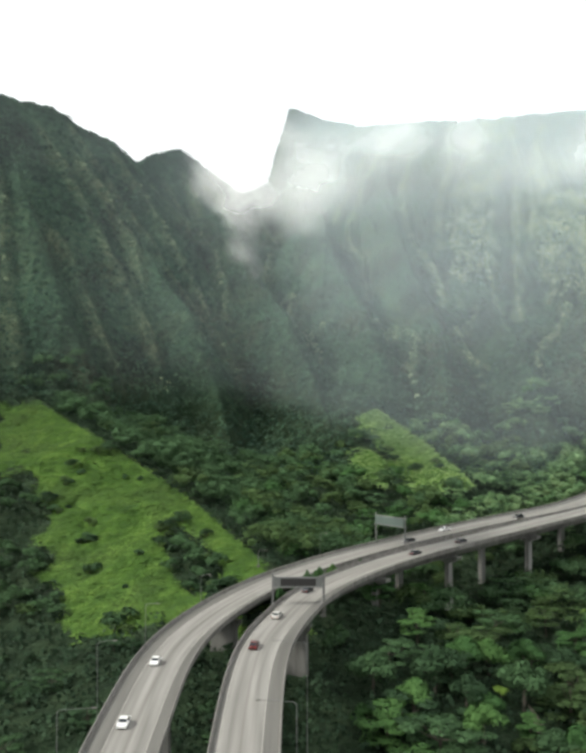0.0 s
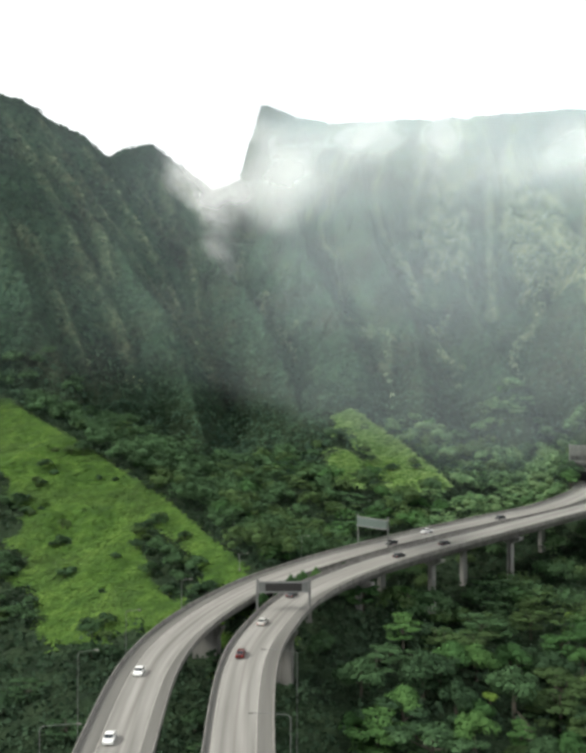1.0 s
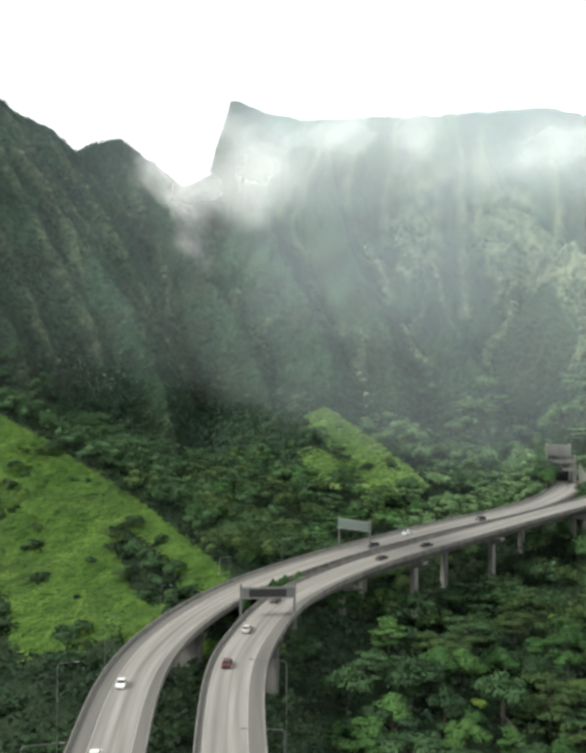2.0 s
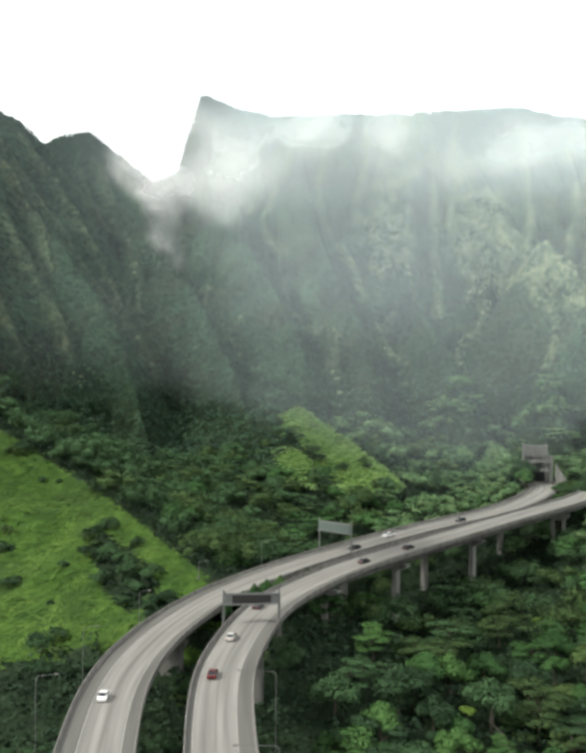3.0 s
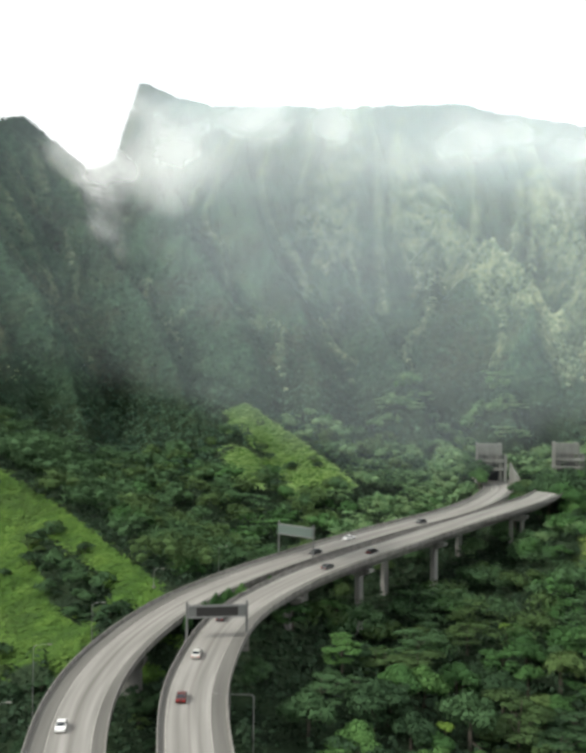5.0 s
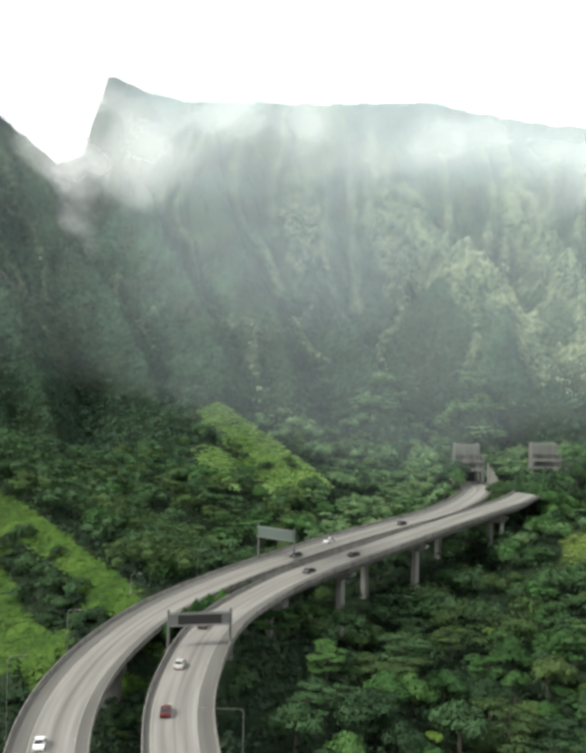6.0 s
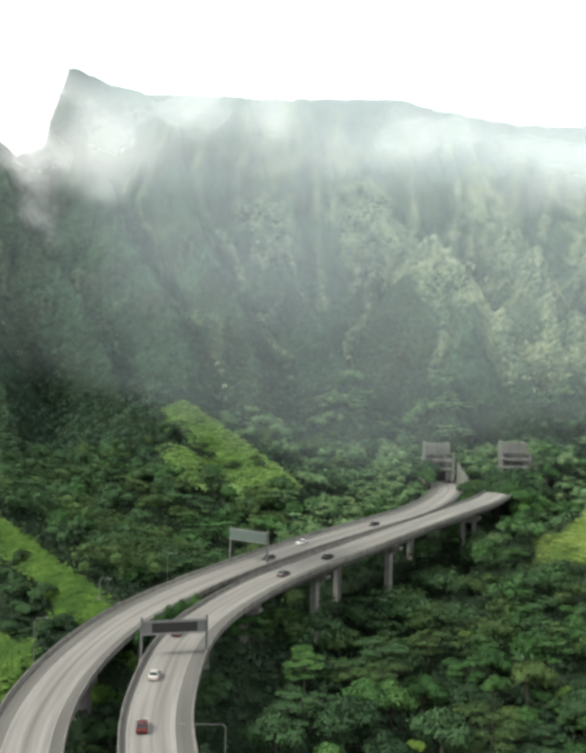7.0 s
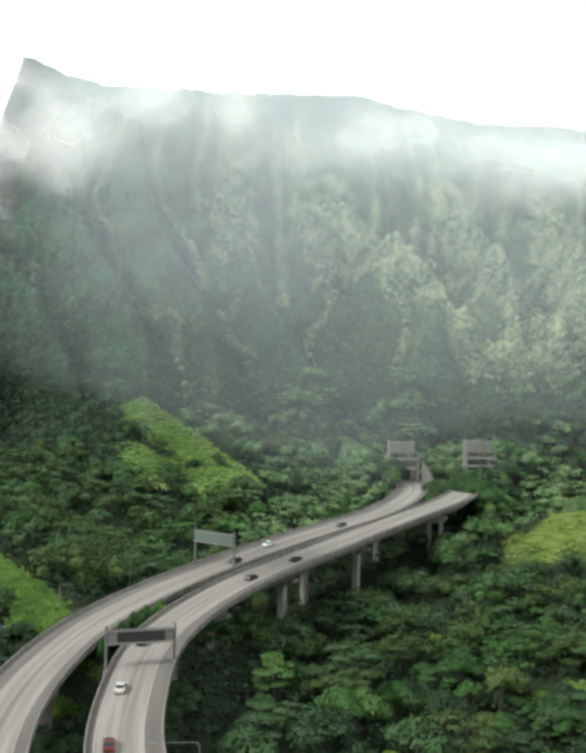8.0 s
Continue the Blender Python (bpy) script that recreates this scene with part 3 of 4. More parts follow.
def gantry(line, s, shift, turn, lift, board, board_label, label, whole=False):
    """Sign bridge across a deck: two posts outside the parapets, a boxed beam with a sign board."""
    p, a = along(line, s)
    g = tagged(new("sign_gantry", None), label, "gantry", "sign bridges over the decks")
    g.matrix_basis = pose(p.x - math.sin(a) * shift, p.y + math.cos(a) * shift, p.z, 0, 0, math.degrees(a) - 90 + turn)
    for side in (-1, 1):
        bm = bmesh.new()
        x = side * 6.7
        bar(bm, (x, 0, -2.6), (x, 0, 8.1 + lift), 0.3, 10, 0.24)
        block(bm, x - 0.5, x + 0.5, -0.5, 0.5, -1.7, -1.3, 0.05)
        part("post", bm, STEEL, g)
        bm = bmesh.new()
        block(bm, x - 1.0 if side > 0 else x - 0.6, x + 0.6 if side > 0 else x + 1.0, -0.75, 0.75, -3.2, -2.4, 0.12)
        block(bm, x - 0.5, x + 0.5, -0.55, 0.55, -2.4, 0.7 if side > 0 else -0.6, 0.1)
        part("bracket", bm, PARAPET, g)
        if whole:
            continue
        bm = bmesh.new()
        block(bm, x - side * 2.3 if side > 0 else x + 0.35, x - 0.35 if side > 0 else x + 2.3, -0.62, 0.5, 4.85 + lift, 6.95 + lift, 0.04)
        part("end_panel", bm, STEEL, g, "pale grey steel end panel")
    bm = bmesh.new()
    wide = 6.6 if whole else 4.65
    block(bm, -wide, wide, -0.7, 0.6, (4.35 if whole else 4.9) + lift, 6.9 + lift, 0.06)
    part("sign_board", bm, board, g, board_label)
    bm = bmesh.new()
    low = 4.2 if whole else 4.75
    for z, y in ((7.05, -0.6), (7.05, 0.6), (low, -0.6), (low, 0.6)):
        bar(bm, (-7, y, z + lift), (7, y, z + lift), 0.13, 6)
    for k in range(8):
        x = -7 + k * 1.75
        bar(bm, (x, 0.6, low + lift), (x + 1.75, 0.6, 7.05 + lift), 0.07, 5)
        bar(bm, (x, -0.6, 7.05 + lift), (x, 0.6, 7.05 + lift), 0.06, 5)
    part("truss", bm, STEEL, g)
    bm = bmesh.new()
    block(bm, -6.6, 6.6, -1.2, -0.7, low - 0.1 + lift, low + lift)
    for k in range(9):
        bar(bm, (-6.6 + k * 1.65, -1.15, low - 0.05 + lift), (-6.6 + k * 1.65, -0.65, low + 0.5 + lift), 0.03, 4)
    part("catwalk", bm, STEEL, g)
    return g


gantry(LINE_R, 446, 0.5, 17, 0.0, SIGN_DARK, "dark blank message board", "grey steel sign bridge with a dark message board over the lanes")
gantry(LINE_L, 537, 0.4, 0, 2.4, SIGN_GREEN, "faded green sign board", "grey steel sign bridge with a faded green board over the lanes", True)


def land_at(x, y):
    return float(land(np.array([float(x)]), np.array([float(y)]))[0])


def lamp_post(line, s, out, reach, tall, label):
    """Davit lamp post standing beside the deck; the arm reaches towards the lanes."""
    p, a = along(line, s)
    side = 1 if out > 0 else -1      # the arm points back to the deck
    x, y = p.x - math.sin(a) * out, p.y + math.cos(a) * out
    foot = land_at(x, y)
    g = tagged(new("lamp_post", None), label, "lamp post", "lamp posts along the viaducts")
    g.matrix_basis = pose(x, y, p.z, 0, 0, math.degrees(a) - 90)
    bm = bmesh.new()
    bar(bm, (0, 0, foot - p.z), (0, 0, tall - 0.6), 0.13, 8, 0.07)
    part("pole", bm, STEEL, g)
    bm = bmesh.new()
    bar(bm, (0, 0, tall - 0.62), (side * 0.5, 0, tall - 0.1), 0.085, 6)
    bar(bm, (side * 0.48, 0, tall - 0.12), (side * reach, 0, tall + 0.25), 0.055, 6, 0.04)
    part("arm", bm, STEEL, g)
    bm = bmesh.new()
    block(bm, min(side * reach, side * (reach + 0.9)), max(side * reach, side * (reach + 0.9)), -0.18, 0.18, tall + 0.12, tall + 0.34, 0.06)
    part("lamp_head", bm, PARAPET, g, "pale lamp head")
    bm = bmesh.new()
    block(bm, -0.4, 0.4, -0.4, 0.4, foot - p.z - 1, foot - p.z + 0.5, 0.05)
    part("footing", bm, CONCRETE, g)
    return g


for s, out, tall, reach in ((318, 12, 5.5, 6), (360, 12, 5.2, 6), (400, 14, 5, 3.5), (432, 14, 4.5, 3), (462, 14, 4.5, 2.5), (488, 13, 6, 2.5), (516, 13, 6, 2.5)):
    lamp_post(LINE_L, s, out, reach, tall, "thin grey davit lamp post beside the inbound deck")
for s, out in ((330, -9), (368, -9), (399, -10.5)):
    lamp_post(LINE_R, s, out, 6.5, 5.2, "thin grey davit lamp post beside the outbound deck")


# ---- tunnel portals ----
def tunnel_portal(x, y, z, turn, label):
    """Louvred concrete portal tower: two piers, a deep head panel, sun-break slabs over the dark bore."""
    g = tagged(new("tunnel_portal", None), label, "tunnel portal", "pair of tunnel portals")
    g.matrix_basis = pose(x, y, z, 0, 0, turn) @ Matrix.Diagonal((1.22, 1, 1, 1))
    for sx in (-1, 1):
        bm = bmesh.new()
        block(bm, sx * 4.3 - 0.32, sx * 4.3 + 0.32, -1.4, 9.0, -3.0, 17.9, 0.08)
        part("side_wall", bm, PORTAL, g)
    bm = bmesh.new()
    for k in range(4):
        block(bm, -4.6, 4.6, -2.15, -1.45, 12.9 + k * 1.3, 13.75 + k * 1.3, 0.05)
    block(bm, -4.5, 4.5, -1.6, -1.4, 12.9, 17.8)
    part("head_panel", bm, PORTAL, g, "ribbed grey head panel")
    for z0, d in ((9.5, 1.2), (5.6, 1.4)):
        bm = bmesh.new()
        block(bm, -5.1, 5.1, -2.1, d - 2.7, z0, z0 + 1.25, 0.08)
        part("slab", bm, PORTAL, g)
    bm = bmesh.new()
    block(bm, -3.98, 3.98, 5.0, 5.6, 5.2, 17.6)
    part("back_wall", bm, CONCRETE, g)
    # near-black sheets close the bore and stand in for its shade
    bm = bmesh.new()
    block(bm, -3.98, 3.98, 8.2, 8.8, -1.0, 5.2)
    block(bm, -3.98, 3.98, 4.99, 8.8, 5.2, 5.6)
    part("tunnel_mouth", bm, DARK, g, "near-black sheets painting the shade in the tunnel mouth")
    bm = bmesh.new()
    vs = [bm.verts.new(q) for q in ((5.2, -1, -4), (6.6, -1, -4), (6.6, -1, 12.6), (5.2, -1, 12.8), (5.2, 6, -4), (6.6, 6, -4), (6.6, 6, 12.6), (5.2, 6, 12.8))]
    for f in ((0, 1, 2, 3), (5, 4, 7, 6), (1, 5, 6, 2), (4, 0, 3, 7), (3, 2, 6, 7), (4, 5, 1, 0)):
        bm.faces.new([vs[k] for k in f])
    vs = [bm.verts.new(q) for q in ((7.4, -2, -4), (11.5, -6, -5), (11.5, -6, 1), (7.4, -2, 9.5), (7.9, -1.4, -4), (12, -5.4, -5), (12, -5.4, 1), (7.9, -1.4, 9.5))]
    for f in ((0, 1, 2, 3), (5, 4, 7, 6), (1, 5, 6, 2), (4, 0, 3, 7), (3, 2, 6, 7), (4, 5, 1, 0)):
        bm.faces.new([vs[k] for k in f])
    part("wing_wall", bm, PORTAL, g)
    return g


tunnel_portal(151.4, 442, 12.2, -17, "grey louvred concrete tunnel portal at the end of the inbound deck")
tunnel_portal(190.5, 443, 12.6, -17, "grey louvred concrete tunnel portal half hidden by trees")


# ---- cars ----
def car_meshes():
    prof = [(-2.2, 0.32), (-2.25, 0.7), (-2.1, 0.92), (-1.5, 0.98), (-0.95, 1.42), (0.45, 1.45), (1.15, 0.98), (2.0, 0.84), (2.25, 0.62), (2.2, 0.32)]
    bm = bmesh.new()
    rows = []
    for y, k in ((-0.86, 0), (-0.9, 1), (0.9, 1), (0.86, 0)):
        row = []
        for x, z in prof:
            inset = 0.8 if z > 1.2 else 1.0
            row.append(bm.verts.new((x, y * inset, z if k else z * 0.985)))
        rows.append(row)
    n = len(prof)
    for a, b in zip(rows, rows[1:]):
        for i in range(n):
            bm.faces.new((a[i], b[i], b[(i + 1) % n], a[(i + 1) % n]))
    bm.faces.new(rows[0])
    bm.faces.new(rows[-1][::-1])
    return bm


def car(line, s, off, paint, towards, label):
    p, a = along(line, s)
    x, y = p.x - math.sin(a) * off, p.y + math.cos(a) * off
    q, _ = along(line, s + 4)
    tilt = math.degrees(math.atan2(q.z - p.z, 4))
    g = tagged(new("car", None), label, "car", "cars on the viaducts")
    g.matrix_basis = pose(x, y, p.z, 0, 0, math.degrees(a) + (180 if towards else 0)) @ pose(0, 0, 0, 0, tilt if towards else -tilt, 0)
    part("body", car_meshes(), paint, g)
    bm = bmesh.new()
    for rows in (((-1.53, 0.99), (-1.0, 1.385), 0.74, 0.68), ((1.17, 0.985), (0.52, 1.415), 0.76, 0.68)):
        (x0, z0), (x1, z1), y0, y1 = rows
        e = -0.025 if x0 < 0 else 0.025
        vs = [bm.verts.new(v) for v in ((x0 + e, -y0, z0 + 0.02), (x0 + e, y0, z0 + 0.02), (x1 + e, y1, z1 + 0.02), (x1 + e, -y1, z1 + 0.02))]
        bm.faces.new(vs if x0 > 0 else vs[::-1])
    for sy in (-1, 1):
        vs = [bm.verts.new((vx, sy * vy, vz)) for vx, vy, vz in ((-1.3, 0.91, 1.0), (1.0, 0.91, 1.0), (0.42, 0.755, 1.38), (-0.9, 0.755, 1.37))]
        bm.faces.new(vs if sy < 0 else vs[::-1])
    part("windows", bm, CAR_GLASS, g, "dark tinted windows")
    for wx in (-1.38, 1.38):
        for wy in (-0.82, 0.82):
            bm = bmesh.new()
            bar(bm, (wx, wy - 0.11, 0.32), (wx, wy + 0.11, 0.32), 0.32, 12)
            w = part("wheel", bm, TYRE, g)
            bm = bmesh.new()
            e = 0.115 if wy > 0 else -0.115
            bar(bm, (wx, wy, 0.32), (wx, wy + e, 0.32), 0.19, 8)
            part("rim", bm, STEEL, w)
    for lx, mat, nm in ((2.2, LAMP_GLASS, "headlight"), (-2.22, TAIL_RED, "tail_light")):
        for ly in (-0.62, 0.62):
            bm = bmesh.new()
            block(bm, lx - 0.06, lx + 0.06, ly - 0.2, ly + 0.2, 0.62, 0.78)
            part(nm, bm, mat, g)
    return g


TAIL_RED = plain("tail_light_red", (0.4, 0.02, 0.02), 0.3)
PAINT_WHITE = plain("white_car_paint", (0.75, 0.75, 0.73), 0.3, 0, 0.1)
PAINT_RED = plain("red_car_paint", (0.075, 0.012, 0.01), 0.3, 0, 0.15)
PAINT_DARK = plain("charcoal_car_paint", (0.04, 0.042, 0.045), 0.3, 0, 0.15)
PAINT_SILVER = plain("silver_car_paint", (0.5, 0.5, 0.46), 0.3, 0.3, 0.15)
car(LINE_R, 433, 2.4, PAINT_SILVER, False, "pale silver car driving away on the outbound deck")
car(LINE_R, 410, 2.4, PAINT_RED, False, "red car driving away on the outbound deck")
car(LINE_R, 459, 2.6, PAINT_DARK, False, "charcoal car just past the sign bridge")
car(LINE_R, 516, -0.6, PAINT_DARK, False, "charcoal car far along the outbound deck")
car(LINE_R, 540, -0.6, PAINT_DARK, False, "charcoal car near the bend of the outbound deck")
car(LINE_L, 366, 1.5, PAINT_WHITE, True, "white car coming along the inbound deck")
car(LINE_L, 401, 1.4, PAINT_WHITE, True, "white car coming along the inbound deck")
car(LINE_L, 544, -2.0, PAINT_DARK, True, "charcoal car beside the direction sign")
car(LINE_L, 566, 1.2, PAINT_WHITE, True, "white car far along the inbound deck")
car(LINE_L, 604, -2.0, PAINT_DARK, True, "charcoal car near the tunnel portal")


# ---- dirt track in the wood ----
TRACK = [(61, 205, 0), (65, 218, 0), (67, 232, 0), (67, 246, 0)]
DIRT = plain("pale_dirt", (0.14, 0.125, 0.1), 0.95, 0, 0.6, 0.8)


def dirt_track():
    line = smooth_line(TRACK, 2.0)
    t = np.gradient(line[:, :2], axis=0)
    t /= np.linalg.norm(t, axis=1)[:, None]
    verts, faces = [], []
    for i, (p, d) in enumerate(zip(line, t)):
        for k in (-1.1, -0.6, 0, 0.6, 1.1):
            k *= min(1.0, 0.25 * i, 0.25 * (len(line) - 1 - i)) * (1 + 0.2 * math.sin(i))
            x, y = p[0] - d[1] * k, p[1] + d[0] * k
            verts.append((x, y, land_at(x, y) + (0.25 if abs(k) < 1.0 else -0.1)))
    for i in range(len(line) - 1):
        faces += [(i * 5 + j, i * 5 + j + 1, i * 5 + j + 6, i * 5 + j + 5) for j in range(4)]
    return tagged(new("track", mesh_of("track", verts, faces, [DIRT], True)), "pale dirt track winding through the wood", "track", kind="structure")


dirt_track()


# ---- trees ----
def sprays(rng, lobes, count, size):
    """Leaf sprays on the shells of flattened lobes: an array of quads (count, 4, 3)."""
    w = np.array([l[1][0] * l[1][1] for l in lobes])
    pick = rng.choice(len(lobes), count, p=w / w.sum())
    c, r = np.array([l[0] for l in lobes])[pick], np.array([l[1] for l in lobes])[pick]
    d = rng.normal(size=(count, 3))
    d[:, 2] = np.abs(d[:, 2]) * np.where(rng.rand(count) < 0.22, -0.6, 1.0) + 0.12
    d /= np.linalg.norm(d, axis=1)[:, None]
    p = c + d * r * rng.uniform(0.72, 1.08, (count, 1))
    nrm = d / r * r.mean(1)[:, None] + rng.normal(size=(count, 3)) * 0.13
    return quads(rng, p, nrm, size)


def quads(rng, p, nrm, size):
    nrm = nrm / np.linalg.norm(nrm, axis=1)[:, None]
    t = np.cross(nrm, rng.normal(size=p.shape))
    t /= np.linalg.norm(t, axis=1)[:, None]
    b = np.cross(nrm, t)
    s = size * rng.uniform(0.55, 1.3, (len(p), 1))
    u, v = t * s * 0.5, b * s * 0.5 * rng.uniform(0.5, 1.0, (len(p), 1))
    droop = nrm * s * 0.18
    return np.stack([p - u - droop, p + v * 0.9, p + u - droop, p - v], 1)


def leaf_mesh(name, q, mat):
    q = q.reshape(-1, 3)
    n = len(q) // 4
    me = bpy.data.meshes.new(name)
    me.vertices.add(len(q))
    me.vertices.foreach_set("co", q.ravel())
    me.loops.add(len(q))
    me.loops.foreach_set("vertex_index", np.arange(len(q)))
    me.polygons.add(n)
    me.polygons.foreach_set("loop_start", np.arange(0, len(q), 4))
    me.materials.append(mat)
    me.update()
    return me


HEART = None


def hearts(lobes, size):
    """Small eight-sided hearts inside the lobes of a crown, as quads, so that no daylight shows through the leaves."""
    global HEART
    if HEART is None:
        rings = [(-1.0, 0.0), (-0.45, 0.85), (0.35, 0.9), (1.0, 0.0)]
        HEART = np.array([[(r * math.cos(a), r * math.sin(a), z) for a, (z, r) in ((k * 1.0472, rings[j]), ((k + 1) * 1.0472, rings[j]), ((k + 1) * 1.0472, rings[j + 1]), (k * 1.0472, rings[j + 1]))] for j in range(3) for k in range(6)])
    return np.concatenate([np.array(c) + HEART * np.array(r) * size for c, r in lobes])


def umbrella_lobes(rng, tall, wide):
    out = []
    for k in range(15):
        a, d = k * 2.4 + rng.uniform(-0.5, 0.5), wide * (0.1 + 0.68 * rng.rand() ** 0.7)
        z = tall * (1.0 - 0.4 * rng.rand()) - 0.7 - 0.2 * d if k < 11 else tall * rng.uniform(0.3, 0.55)
        r = wide * rng.uniform(0.24, 0.42)
        out.append(((d * math.cos(a), d * math.sin(a), z), (r, r * rng.uniform(0.75, 1.1), 0.5 + 0.12 * r)))
    return out


def dome_lobes(rng, tall, wide):
    out = []
    for k in range(9):
        a, d = rng.uniform(0, 6.28), wide * 0.66 * rng.rand() ** 0.6
        r = wide * rng.uniform(0.3, 0.46)
        z = tall - r - 0.55 * d * rng.uniform(0.6, 1.4)
        out.append(((d * math.cos(a), d * math.sin(a), z), (r, r, r * rng.uniform(0.65, 0.95))))
    return out


def trunk_part(rng, tall, lobes, parent):
    bm = bmesh.new()
    bend = Vector((rng.uniform(-0.5, 0.5), rng.uniform(-0.5, 0.5), tall * 0.5))
    bar(bm, (0, 0, -1.5), bend, 0.42, 7, 0.3)
    bar(bm, bend - Vector((0, 0, 0.1)), (bend.x * 1.4, bend.y * 1.4, tall * 0.8), 0.3, 6, 0.12)
    for c, r in lobes[:6]:
        bar(bm, bend + Vector((0, 0, rng.uniform(-0.6, 1.2))), (c[0] * 0.9, c[1] * 0.9, c[2] - r[2] * 0.3), 0.16, 5, 0.05)
    return part("trunk", bm, BARK, parent)


def tree_proto(seed, form, mat, tall, wide, count, size, label):
    rng = np.random.RandomState(seed)
    t = tagged(new("tree", None), label, "tree", "valley trees")
    lobes = (umbrella_lobes if form == "umbrella" else dome_lobes)(rng, tall, wide)
    trunk_part(rng, tall, lobes, t)
    shared("crown", leaf_mesh("crown", sprays(rng, lobes, count, size), mat), t)
    return t


PROTOS = [
    tree_proto(1, "umbrella", LEAF_DEEP, 11.5, 7.5, 2300, 0.62, "deep green umbrella-crowned tree in the valley wood"),
    tree_proto(2, "umbrella", LEAF_FRESH, 11.0, 7.0, 2300, 0.62, "fresh green umbrella tree with flat leafy layers"),
    tree_proto(3, "umbrella", LEAF_OLIVE, 12.0, 7.8, 2300, 0.62, "olive brown-green umbrella tree with a wide crown"),
    tree_proto(4, "dome", LEAF_DEEP, 10.5, 5.6, 2100, 0.58, "dark green round-crowned tree in the dense wood"),
    tree_proto(5, "dome", LEAF_FRESH, 9.5, 5.2, 2000, 0.56, "mid green bushy tree with a lumpy crown"),
    tree_proto(6, "dome", LEAF_OLIVE, 9.8, 5.2, 2000, 0.56, "dull olive tree with a ragged round crown"),
    tree_proto(7, "dome", LEAF_LIME, 8.5, 3.6, 1300, 0.5, "bright yellow-green young tree among darker trees"),
    tree_proto(8, "umbrella", LEAF_DEEP, 10.0, 6.2, 2100, 0.58, "dark green spreading tree with layered branches"),
]
KINDS = [0, 0, 1, 1, 3, 3, 3, 4, 4, 4, 5, 5, 7, 2]


def road_gap(x, y):
    """Plan distance to the nearer deck's middle, and that deck's height."""
    best, high = np.full(np.shape(x), 1e9), np.zeros(np.shape(x))
    for line in (LINE_R, LINE_L):
        d, h = off_line(x, y, [tuple(p) for p in line[::3]])
        near = d < best
        best, high = np.where(near, d, best), np.where(near, h, high)
    return best, high


def jittered(rng, x0, x1, y0, y1, step):
    gx, gy = np.meshgrid(np.arange(x0, x1, step), np.arange(y0, y1, step))
    gx = gx + (np.arange(gx.shape[0]) % 2)[:, None] * step * 0.5
    gx, gy = gx.ravel(), gy.ravel()
    return gx + rng.uniform(-0.42, 0.42, gx.size) * step, gy + rng.uniform(-0.42, 0.42, gx.size) * step


def in_sight(x, y, spare):
    """Places that lie in the stretch of the valley on show, with some to spare."""
    right = np.maximum(7 + 0.33 * (y + 5), -21 + 0.73 * (y - 59)) + spare
    left = np.minimum(7 - 0.34 * (y + 5), -21 - 0.02 * (y - 59)) - spare
    return (x < right) & (x > left)


OPEN_STRIP = [(19, 232, 0), (28, 258, 0), (42, 278, 0)]      # bare shaded ground beside the outer deck


